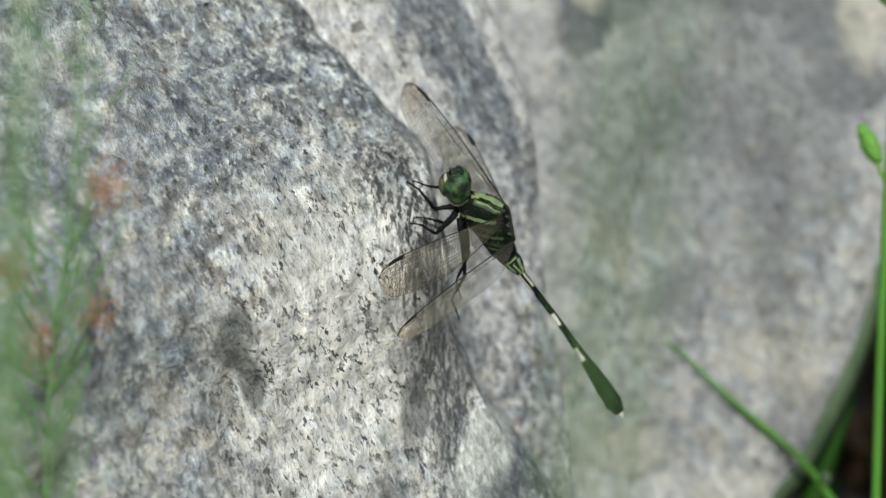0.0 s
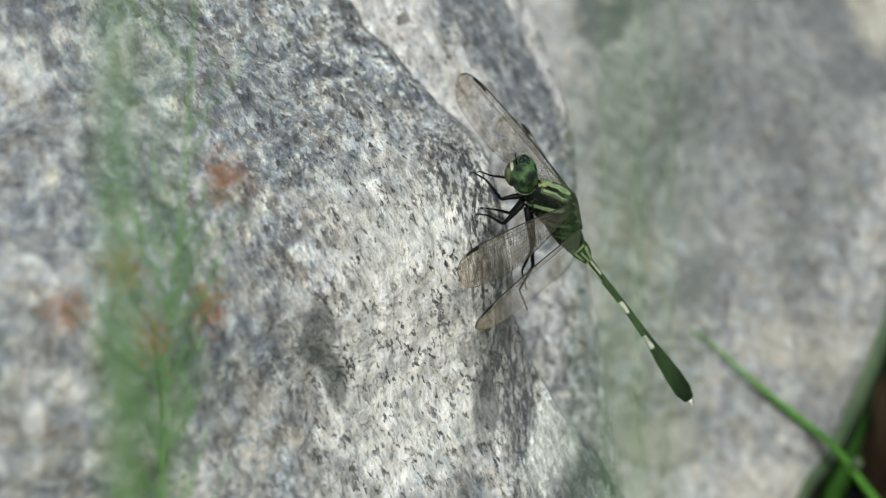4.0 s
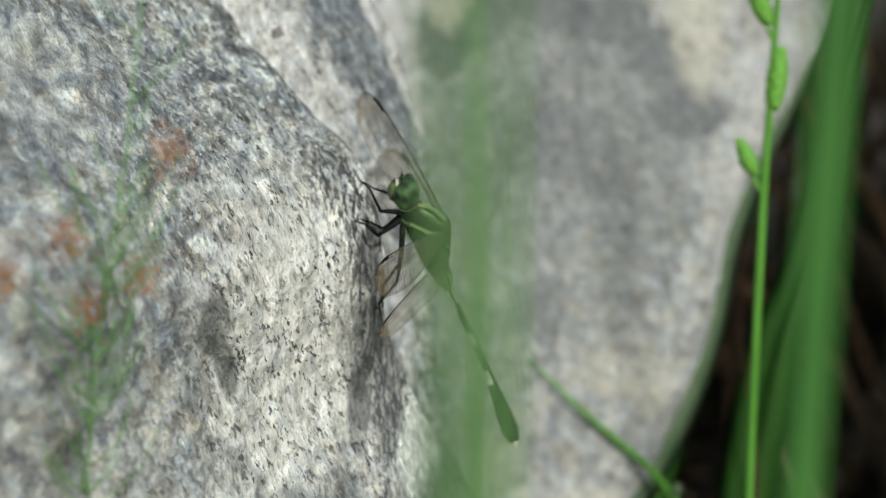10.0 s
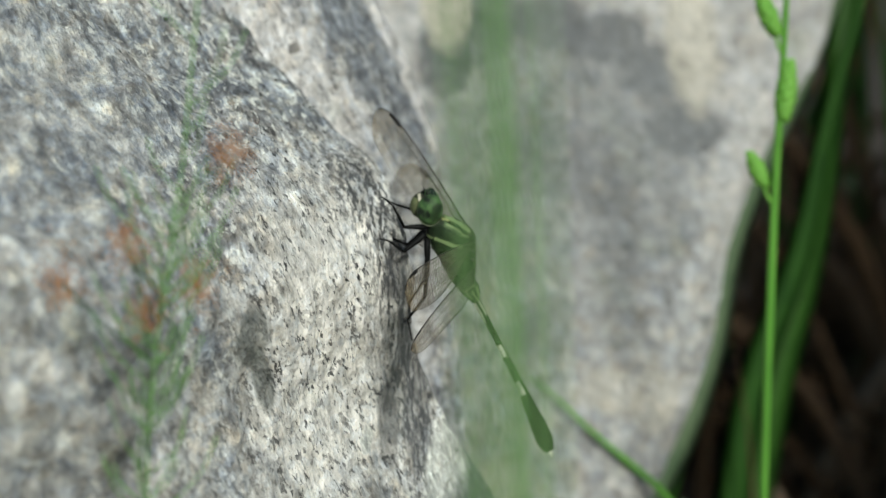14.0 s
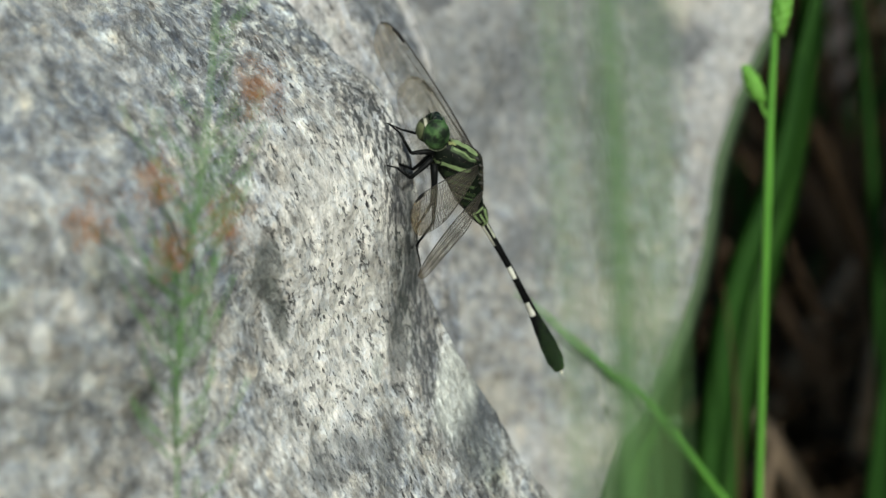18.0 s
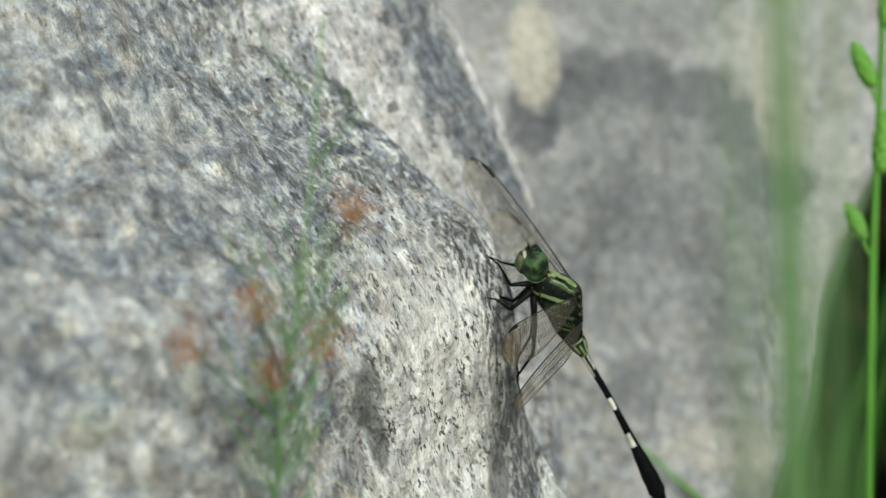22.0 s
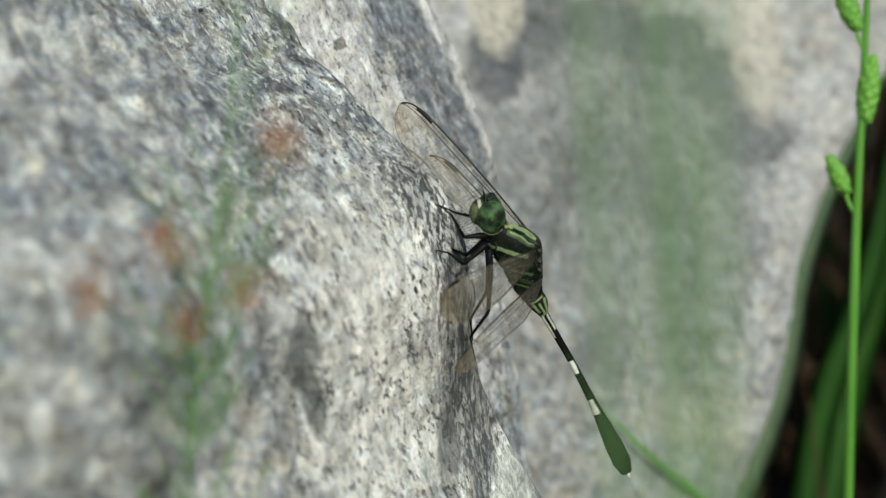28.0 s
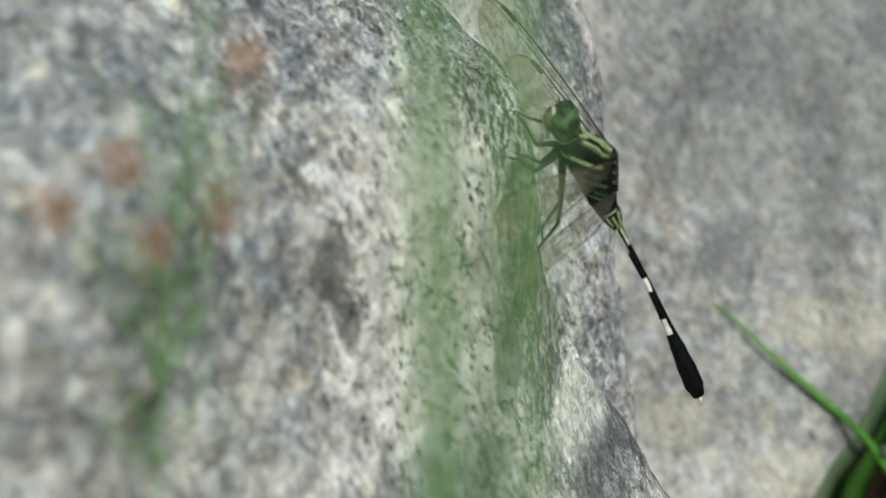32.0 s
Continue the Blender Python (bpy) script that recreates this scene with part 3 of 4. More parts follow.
FRONT_PROFILE = [(0.0, 0.0), (-0.003, -0.0054), (-0.009, -0.0165), (-0.018, -0.035), (-0.028, -0.058), (-0.046, -0.0938), (-0.075, -0.1266), (-0.12, -0.164), (-0.2, -0.1992), (-0.29, -0.1876), (-0.35, -0.0667), (-0.31, 0.0621), (-0.17, 0.0931), (-0.06, 0.0698), (-0.012, 0.0349), (-0.002, 0.0116)]
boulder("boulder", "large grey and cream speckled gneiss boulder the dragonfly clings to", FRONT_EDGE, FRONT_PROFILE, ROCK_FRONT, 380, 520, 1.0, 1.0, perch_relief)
MID_EDGE = [(-0.03, 0.034, 0.086), (0.16, 0.017, 0.082), (0.2175, 0.009, 0.078), (0.227, 0.0087, 0.078), (0.2389, 0.0079, 0.078), (0.2471, 0.0062, 0.078), (0.2565, 0.0027, 0.078), (0.2646, -0.0007, 0.078), (0.2739, -0.0055, 0.078), (0.2832, -0.0103, 0.078), (0.32, -0.032, 0.08), (0.46, -0.07, 0.09)]
MID_PROFILE = [(0.0, 0.0), (-0.002, -0.0047), (-0.007, -0.014), (-0.014, -0.0248), (-0.026, -0.0404), (-0.06, -0.0582), (-0.14, -0.0543), (-0.18, 0.0), (-0.14, 0.0543), (-0.05, 0.066), (-0.01, 0.0388), (0.0, 0.0093)]
boulder("boulder", "cream and dark banded gneiss shoulder behind the front boulder", MID_EDGE, MID_PROFILE, ROCK_MIDDLE, 260, 260, 0.8, 2.0)
BACK_EDGE = [(-0.03, 0.028, 0.13), (0.06, 0.034, 0.14), (0.1333, 0.0565, 0.155), (0.1492, 0.0665, 0.165), (0.1667, 0.0757, 0.170), (0.1867, 0.083, 0.177), (0.208, 0.0883, 0.187), (0.228, 0.0979, 0.20), (0.2456, 0.1089, 0.213), (0.2664, 0.122, 0.235), (0.32, 0.135, 0.28), (0.47, 0.11, 0.37)]
BACK_PROFILE = [(0.0, 0.0), (-0.003, -0.0078), (-0.012, -0.014), (-0.035, -0.0171), (-0.06, -0.031), (-0.082, -0.0512), (-0.11, -0.066), (-0.18, -0.0621), (-0.26, -0.0155), (-0.26, 0.0776), (-0.16, 0.1242), (-0.05, 0.1009), (-0.008, 0.0466), (0.0, 0.0155)]
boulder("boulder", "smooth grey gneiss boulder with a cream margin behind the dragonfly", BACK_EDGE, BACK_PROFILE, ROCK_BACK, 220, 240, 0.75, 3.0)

# ---- the ground ----
bm = bmesh.new()
gx = [-60, -12, -4, -1.6] + [-1.0 + 0.04 * i for i in range(51)] + [1.6, 4, 12, 60]
gv = [[bm.verts.new((x, y, (0.012 * noise.noise(Vector((x * 6, y * 6, 0))) + 0.006 * noise.noise(Vector((x * 25, y * 25, 3)))) if abs(x) < 1.3 and abs(y) < 1.3 else 0.0)) for y in gx] for x in gx]
for i in range(len(gx) - 1):
    for j in range(len(gx) - 1):
        bm.faces.new((gv[i][j], gv[i + 1][j], gv[i + 1][j + 1], gv[i][j + 1]))
tagged(part("ground", bm, SOIL), "dark brown bare soil under grass and litter", "ground", kind="structure")

# ---- plants ----
def clump(label, at, blades, group):
    """A grass clump: each blade (points, width, material, side) is a part."""
    ob = tagged(empty("grass_clump", Matrix.Translation(at)), label, "grass", group)
    for points, width, material, side in blades:
        part("blade", ribbon(bmesh.new(), [p - Vector(at) for p in spline(points, 24)], width, side=side), material, ob)
    return ob


# the flowering sedge stalk beside the back boulder
STALK_X, STALK_Y = 0.0821, 0.094
stalk = empty("sedge_stalk", pose(STALK_X, STALK_Y, 0.0))
tagged(stalk, "bright green sedge stalk with small alternate spikelets", "sedge")
axis = spline([(0.0, 0.004, -0.004), (-0.0002, 0.003, 0.08), (0.0, 0.001, 0.166), (0.0002, 0, 0.2007), (0.0007, 0, 0.2319), (0.0015, 0, 0.255), (0.0021, 0, 0.2734), (0.0024, 0, 0.291)], 40)
part("stem", tube(bmesh.new(), axis, [0.001 if p.z < 0.22 else 0.001 - (p.z - 0.22) * 0.006 for p in axis], 8), GREEN_STALK, stalk)
for z, out, lean, length, width, drop in ((0.2375, -0.0040, -26, 0.0075, 0.0019, 0.0085), (0.2549, 0.0014, 6, 0.0130, 0.0023, 0.007), (0.2715, -0.0036, -24, 0.0095, 0.0021, 0.009), (0.2850, 0.0012, 6, 0.010, 0.0020, 0.007)):
    ax = lerp_row([(p.z, p.x, p.y) for p in axis], z - drop)
    turn = Euler((0, radians(lean), 0)).to_matrix()
    head_at = Vector((ax[0] + out, ax[1], z))
    foot_at = head_at - turn @ Vector((0, 0, length * 0.45))
    spikelet = part("spikelet", tube(bmesh.new(), spline([Vector((ax[0], ax[1], z - drop)), (Vector((ax[0], ax[1], z - drop)) + foot_at) / 2 + Vector((out * 0.1, 0, 0)), foot_at], 6), [0.0005, 0.00048, 0.00046, 0.00045, 0.00046, 0.0005, 0.0006], 6), GREEN_SPIKE, stalk)
    count = int(length / 0.00032)
    for k in range(count):
        f = k / (count - 1)
        fat = width * (0.55 + 0.6 * math.sin(math.pi * min(1, f * 0.85 + 0.12)))
        c = head_at + turn @ Vector((math.cos(k * 2.4) * fat * 0.36, math.sin(k * 2.4) * fat * 0.36, (f - 0.5) * length * 0.9))
        part("floret", ball(bmesh.new(), c, (fat * 0.62, fat * 0.62, 0.0014), turn, 8, 6), GREEN_SPIKE, spikelet)

# the narrow blade that leans across the back boulder
ACROSS = [(0.128, 0.158, -0.004), (0.118, 0.155, 0.06), (0.104, 0.152, 0.104), (0.090, 0.151, 0.1215), (0.0747, 0.151, 0.1416), (0.0665, 0.151, 0.1526), (0.0569, 0.151, 0.1608), (0.0461, 0.151, 0.170), (0.0373, 0.151, 0.1784), (0.0259, 0.151, 0.1857)]
across = clump("thin bright green grass blade leaning across the boulder", ACROSS[0], [(ACROSS, 0.0023, GREEN_STALK, Vector((0.6, 0, 0.8)))], "grass by the boulders")

# dark blades along and behind the back boulder's side
HUG = [(0.052, 0.150, -0.004), (0.056, 0.148, 0.08)] + [(x - 0.0012, y - 0.006, z) for z, x, y in BACK_EDGE[2:10]] + [(0.139, 0.262, 0.31)]
SIDE_BLADES = [((0.098, 0.27, -0.004), [(0.104, 0.27, 0.07), (0.1136, 0.27, 0.1487), (0.1232, 0.27, 0.1916), (0.129, 0.27, 0.2338), (0.137, 0.275, 0.30), (0.15, 0.28, 0.36)], 0.012, GREEN_BLADE),
               ((0.088, 0.25, -0.004), [(0.094, 0.25, 0.06), (0.10, 0.25, 0.1263), (0.1054, 0.25, 0.1623), (0.1178, 0.25, 0.2001), (0.1263, 0.25, 0.2442), (0.15, 0.255, 0.33)], 0.011, GREEN_DARK),
               ((0.060, 0.185, -0.004), [(0.063, 0.185, 0.06), (0.0661, 0.185, 0.1212), (0.071, 0.185, 0.1383), (0.076, 0.185, 0.1547), (0.083, 0.187, 0.175)], 0.008, GREEN_BLADE),
               ((0.17, 0.37, -0.004), [(0.182, 0.37, 0.12), (0.205, 0.375, 0.24), (0.24, 0.38, 0.36)], 0.008, GREEN_DARK),
               ((0.19, 0.40, -0.004), [(0.186, 0.40, 0.10), (0.178, 0.40, 0.2), (0.165, 0.40, 0.30)], 0.006, GREEN_DARK)]
DRY = [(0.106, 0.24, -0.004), (0.1063, 0.24, 0.06), (0.1056, 0.24, 0.1046), (0.1027, 0.24, 0.1464), (0.0974, 0.24, 0.176)]
own = [([feet] + points, width, green, Vector((1, 0, 0))) for feet, points, width, green in SIDE_BLADES]
clump("pale grey-green and deep green grass blades along the boulder", HUG[0], [(HUG, 0.0088, GREEN_PALE, Vector((1, 0, -0.5))), own[2]], "grass by the boulders")
part("node", ball(bmesh.new(), Vector((0.0719, 0.1503, 0.1489)) - Vector(ACROSS[0]), (0.0015, 0.0012, 0.0017), None, 10, 8), GREEN_PALE, across, "pale swollen joint")
clump("broad deep green grass blades with one dry brown stem", own[0][0][0], [own[0], own[1], (DRY, 0.0014, BROWN_STRAW, Vector((1, 0, 0)))], "grass by the boulders")
clump("deep green grass blades in the shade behind the sedge", own[3][0][0], own[3:], "grass by the boulders")

# dry straw and litter behind
bm = bmesh.new()
random.seed(11)
for k in range(620):
    x, y = random.uniform(0.10, 0.75), random.uniform(0.46, 1.2)
    a, ln = random.uniform(0, 6.28), random.uniform(0.05, 0.22)
    lift = random.uniform(0.0, 0.9) ** 2
    d = Vector((math.cos(a) * (1 - lift), math.sin(a) * (1 - lift), lift * 0.9))
    p = Vector((x, y, 0.004 + random.uniform(0, 0.03)))
    ribbon(bm, spline([p, p + d * ln * 0.5 + Vector((0, 0, 0.012)), p + d * ln], 5), random.uniform(0.005, 0.014))
for k in range(150):
    p = Vector((random.uniform(0.08, 0.6), random.uniform(0.46, 1.2), 0.008 + random.uniform(0, 0.02)))
    a, ln, lift = random.uniform(0, 6.28), random.uniform(0.03, 0.08), random.uniform(0.0, 0.5)
    d = Vector((math.cos(a), math.sin(a), lift)) * ln
    ribbon(bm, spline([p, p + d * 0.5 + Vector((0, 0, ln * 0.25)), p + d], 7), random.uniform(0.016, 0.036), fold=random.uniform(0.1, 0.5), root=0.2)
tagged(part("litter", bm, BROWN_DRY), "dry brown straw and dead leaves on the soil", "litter", kind="stuff")
bm = bmesh.new()
for k in range(230):
    x, y = random.uniform(0.05, 1.3), random.uniform(0.55, 1.3)
    ln, a = random.uniform(0.2, 0.5), random.uniform(-0.09, 0.09)
    p = Vector((x, y, -0.004))
    ribbon(bm, spline([p, p + Vector((a * 0.3, random.uniform(-0.02, 0.02), ln * 0.5)), p + Vector((a, random.uniform(-0.05, 0.05), ln))], 6), random.uniform(0.004, 0.011))
tagged(part("grass", bm, GREEN_DARK), "dense deep green grass behind the boulders", "grass", kind="stuff")

# added tall grass, arching mostly above the view, to shade the ground behind
bm = bmesh.new()
random.seed(17)
for k in range(130):
    p = Vector((random.uniform(0.27, 0.62), random.uniform(0.10, 0.50), -0.004))
    ht, reach = random.uniform(0.42, 0.70), random.uniform(0.05, 0.30)
    q = p + Vector((-reach, random.uniform(-0.06, 0.10), ht))
    q.x = max(q.x, 0.13)
    ribbon(bm, spline([p, p.lerp(q, 0.5) + Vector((reach * 0.35, 0, 0.08)), q], 8), random.uniform(0.007, 0.014))
tagged(part("shade_grass", bm, GREEN_DARK), "added tall deep green grass, mostly out of view, shading the litter", "grass", kind="stuff")

bm = bmesh.new()
random.seed(19)
for k in range(230):
    p = Vector((random.uniform(0.18, 0.7), random.uniform(0.55, 1.0), -0.004))
    ht, a = random.uniform(0.08, 0.36), random.uniform(-0.2, 0.2)
    ribbon(bm, spline([p, p + Vector((a * 0.3, 0, ht * 0.55)), p + Vector((a, random.uniform(-0.05, 0.05), ht))], 6), random.uniform(0.003, 0.011))
tagged(part("dry_grass", bm, BROWN_STRAW), "dry brown grass blades standing among the green", "grass", kind="stuff")

# pale dead leaves leaning among the dry grass
random.seed(23)
for x, y, z, ln, wide, lean in ((0.207, 0.50, 0.03, 0.085, 0.014, 0.006), (0.166, 0.46, 0.03, 0.06, 0.011, -0.02), (0.212, 0.60, 0.05, 0.08, 0.017, 0.03), (0.25, 0.52, 0.02, 0.09, 0.012, -0.03), (0.145, 0.42, 0.01, 0.07, 0.007, 0.012), (0.29, 0.58, 0.03, 0.09, 0.015, 0.02)):
    foot = Vector((x - lean, y + 0.02, 0.006))
    mid_at = Vector((x, y, z + ln * 0.4))
    tip_at = Vector((x + lean, y + 0.015, z + ln))
    leaf = part("dead_leaf", ribbon(bmesh.new(), [p - foot for p in spline([foot, mid_at, tip_at], 14)], wide, 0.0006, fold=0.4, root=0.3), PALE_STRAW)
    leaf.matrix_world = Matrix.Translation(foot)
    tagged(leaf, "curled pale tan dead leaf leaning in the dry grass", "leaf", "dead leaves")

# the small plant with rusty buds before the front boulder
PLANT = Vector((-0.040, -0.110, 0.0))
plant = empty("budding_plant", Matrix.Translation(PLANT))
tagged(plant, "thin green plant with rusty orange buds before the rock", "plant")
stem = spline([(0.0, -0.006, -0.004), (0.0, -0.004, 0.05), (0.001, -0.002, 0.13), (0.0, 0.0, 0.2), (0.0015, 0, 0.23), (0.005, 0, 0.254), (0.008, 0.002, 0.285)], 30)
part("stem", tube(bmesh.new(), stem, [0.0002 if p.z < 0.23 else 0.00018 for p in stem], 6), GREEN_NEAR, plant)
BUDS = ((-0.0509, -0.1143, 0.2417), (-0.0418, -0.117, 0.2469), (-0.0328, -0.1052, 0.2401), (-0.0399, -0.1091, 0.2364), (-0.0283, -0.1142, 0.2591))
for k, b in enumerate(BUDS):
    c = Vector(b) - PLANT
    s = Vector(lerp_row([(p.z, p.x, p.y, p.z) for p in stem], c.z - 0.012))
    bm = tube(bmesh.new(), spline([s, (s + c) / 2 + Vector((0, 0, -0.001)), c], 8), 0.00015, 5)
    part("bud_stalk", bm, GREEN_BLADE, plant)
    bm = bmesh.new()
    random.seed(k)
    for q in range(150):
        ball(bm, c + Vector((random.gauss(0, 1) * 0.0015, random.gauss(0, 1) * 0.0024, random.gauss(0, 1) * 0.0019)), (0.00017, 0.00017, 0.00025), None, 6, 4)
    part("bud", bm, ORANGE_BUD, plant)
random.seed(21)
for k in range(84):
    z = random.choice((random.uniform(0.205, 0.255), random.uniform(0.22, 0.25), random.uniform(0.17, 0.275)))
    s = Vector(lerp_row([(p.z, p.x, p.y, p.z) for p in stem], z))
    a, ln = random.uniform(0, 6.28), random.uniform(0.005, 0.013)
    d = Vector((math.cos(a) * 0.8, math.sin(a) * 0.8, 1)) * ln
    part("leaf", ribbon(bmesh.new(), spline([s, s + d * 0.5 + Vector((d.x * 0.2, 0, 0)), s + d], 6), 0.0002), GREEN_NEAR, plant)


# blades of the tuft close before the lens, which the wind sways
def near_tuft(x, y, blades, lean, top, green):
    tuft = empty("grass_tuft", pose(x, y, 0.0))
    tagged(tuft, "pale green grass blades swaying close to the lens", "grass", "near grass")
    for k, (w, dx, dy, h) in enumerate(blades):
        w, dx = w * 0.88, dx * 0.68
        pts = [(dx * 0.2 - lean * 0.5, dy * 0.3, 0.0), (dx * 0.6 - lean * 0.3, dy * 0.7, 0.13), (dx, dy, 0.255), (dx * 1.3 + lean * 0.5, dy * 1.1, top * h)]
        part("blade", ribbon(bmesh.new(), spline(pts, 22), w, root=0.8), green, tuft)
    return tuft


tuft_main = near_tuft(0.01, -0.26, ((0.0014, 0.0, 0.0, 1.05), (0.0014, 0.0017, 0.012, 1.0), (0.0013, -0.0017, -0.010, 1.1), (0.0013, 0.0030, 0.004, 0.95), (0.0012, -0.0030, 0.008, 1.0), (0.0010, 0.0044, -0.008, 1.1), (0.0009, -0.0044, 0.0, 1.0), (0.0008, 0.0062, 0.006, 1.0), (0.0005, -0.0058, 0.006, 1.1)), -0.004, 0.32, GREEN_NEAR)
tuft_side = near_tuft(0.03, -0.26, ((0.0030, 0.0, 0.0, 1.1), (0.0028, 0.0028, 0.006, 1.2), (0.0020, -0.0026, -0.004, 1.0)), 0.002, 0.33, GREEN_SIDE)
tuft_early = near_tuft(-0.01, -0.265, ((0.0016, 0.0, 0.0, 1.05), (0.0013, 0.0018, 0.01, 1.0), (0.0011, -0.0018, 0.0, 1.0), (0.0009, 0.0036, -0.006, 1.1)), 0.003, 0.32, GREEN_NEAR)
tuft_thin = near_tuft(0.02, -0.272, ((0.0016, 0.0, 0.0, 1.05), (0.0010, 0.0030, 0.01, 1.0), (0.0007, -0.0035, 0.0, 1.1), (0.0006, 0.0062, -0.006, 1.0)), -0.003, 0.33, GREEN_NEAR)


# ---- the dragonfly ----
MM = 0.001


def frame_of(x_axis, y_hint):
    x = Vector(x_axis).normalized()
    y = Vector(y_hint)
    y = (y - x * y.dot(x)).normalized()
    z = x.cross(y)
    return Matrix((x, y, z)).transposed().to_4x4()


TILT = Matrix.Rotation(radians(-8.5), 4, "X")   # the perch as it leans away from upright


def body_pose(at, slope, toward=0.30, roll=(0.1, -0.93, -0.36)):
    """slope: degrees by which the body's line falls from the head to the tail."""
    k = math.sqrt(1 - toward * toward)
    m = TILT @ frame_of((-math.cos(radians(slope)) * k, -toward, math.sin(radians(slope)) * k), roll)
    m.translation = at
    return m


REST_A = body_pose((0.0084, 0.0036, 0.2344), 55.0, 0.33)
fly = empty("dragonfly", REST_A)
tagged(fly, "green and black striped dragonfly with a slender banded abdomen", "dragonfly")


def mm(*p):
    return Vector(p) * MM


def lathe(name, stations, material, parent, label="", sides=18):
    """A rounded body along x: stations (x, centre z, half width, half height) in millimetres."""
    S = spline([(a, b, 0) for a, b, c, d in stations], 4 * (len(stations) - 1))
    R = spline([(c, d, 0) for a, b, c, d in stations], 4 * (len(stations) - 1))
    bm = bmesh.new()
    rings = []
    for s, r in zip(S, R):
        rings.append([bm.verts.new(mm(s.x, math.cos(q) * max(r.x, 0.03), s.y + math.sin(q) * max(r.y, 0.03))) for q in (2 * math.pi * k / sides for k in range(sides))])
    for a, b in zip(rings, rings[1:]):
        for k in range(sides):
            bm.faces.new((a[k], a[(k + 1) % sides], b[(k + 1) % sides], b[k]))
    bm.faces.new(rings[0])
    bm.faces.new(rings[-1])
    return part(name, bm, material, parent, label)


thorax = lathe("thorax", [(6.7, 0.4, 0.9, 1.0), (5.6, 0.3, 2.0, 2.3), (3.0, 0.9, 2.7, 3.6), (0.3, 1.35, 2.9, 3.85), (-2.2, 0.9, 2.7, 3.3), (-5.0, 0.25, 2.1, 2.55), (-7.7, -0.05, 1.5, 1.85)], THORAX, fly, "dark green thorax with oblique black stripes", 32)
for v in thorax.data.vertices:
    # plates: a furrow behind the front pair of legs and one under the wings
    p = v.co / MM
    s = p.x * 0.82 + p.z * 0.57
    dent = 0.28 * math.exp(-((s - 0.9) / 0.35) ** 2) + 0.25 * math.exp(-((s + 2.1) / 0.35) ** 2) + 0.18 * noise.noise(p * 0.9)
    v.co -= v.normal * dent * MM
for x, z in ((0.9, 5.0), (-0.6, 5.0), (-2.2, 4.2), (-3.6, 3.5)):
    for s in (1, -1):
        part("wing_joint", ball(bmesh.new(), mm(x, 1.3 * s, z - 0.5), mm(0.75, 0.65, 0.36), Euler((0, radians(24), 0)).to_matrix(), 10, 7), WING_BASE, thorax)
part("back_ridge", tube(bmesh.new(), spline([mm(4.6, 0, 3.4), mm(2.4, 0, 4.7), mm(0.3, 0, 5.2), mm(-2.4, 0, 4.1), mm(-5.6, 0, 2.6)], 12), 0.0003, 7), WING_BASE, thorax)
random.seed(41)
bm = bmesh.new()
for k in range(260):
    a, x = random.uniform(0, 6.283), random.uniform(-6.5, 4.8)
    rw, rh, cz = lerp_row([(-7.7, 1.5, 1.85, -0.05), (-5.0, 2.1, 2.55, 0.25), (-2.2, 2.7, 3.3, 0.9), (0.3, 2.9, 3.85, 1.35), (3.0, 2.7, 3.6, 0.9), (5.6, 2.0, 2.3, 0.3)], x)
    n = Vector((random.uniform(-0.7, 0.3), math.cos(a), math.sin(a))).normalized()
    q = mm(x, math.cos(a) * rw * 0.96, cz + math.sin(a) * rh * 0.96)
    tube(bm, [q, q + n * random.uniform(0.5, 1.1) * MM], [0.000022, 0.000008], 3, False)
tagged(part("hairs", bm, HAIR, thorax), "fine pale hairs", kind="stuff")
lathe("neck", [(7.6, 0.1, 1.0, 1.0), (6.6, 0.1, 1.5, 1.6), (5.4, 0.1, 1.8, 2.0)], THORAX, fly)
head = lathe("head", [(12.0, -0.6, 0.5, 0.5), (11.4, -0.9, 1.5, 1.3), (10.2, -1.1, 2.1, 1.9), (8.8, -0.9, 2.2, 2.0), (7.4, -0.4, 1.8, 1.7), (6.6, 0.0, 0.9, 0.9)], FACE, fly, "pale face with dark bands", 24)
EYE_TURN = Euler((0, radians(-31), 0)).to_matrix()
for s in (1, -1):
    bm = ball(bmesh.new(), mm(8.75, 1.75 * s, 0.15), mm(2.95, 1.95, 2.4), Euler((radians(-8 * s), 0, radians(5 * s))).to_matrix() @ EYE_TURN, 28, 18)
    part("eye", bm, EYE, head, "large glossy green compound eye")
    bm = ball(bmesh.new(), mm(10.5, 1.1 * s, 1.45), mm(1.25, 1.15, 1.0), EYE_TURN, 16, 10)
    part("eye_cap", bm, EYE_TOP, head, "dark upper part of the eye")
    part("antenna", tube(bmesh.new(), [mm(11.3, 0.5 * s, 0.3), mm(12.4, 0.9 * s, 0.9), mm(13.4, 1.2 * s, 1.1)], [0.00012, 0.00008, 0.00003], 5), BLACK, head)
    rim = [mm(8.75, 1.75 * s, 0.15) + EYE_TURN @ mm(-2.75 * math.cos(a), 1.0 * s, 2.3 * math.sin(a)) for a in (-0.9 + 0.18 * i for i in range(11))]
    part("eye_rim", tube(bmesh.new(), rim, 0.00009, 6), AMBER, head, "thin pale rim behind the eye")
part("frons", ball(bmesh.new(), mm(11.3, 0, -0.3), mm(0.6, 0.95, 0.55), EYE_TURN, 14, 9), FACE, head, "whitish bulging forehead")
part("jaws", ball(bmesh.new(), mm(9.3, 0, -2.35), mm(1.2, 1.5, 0.75), None, 14, 9), FACE, head)
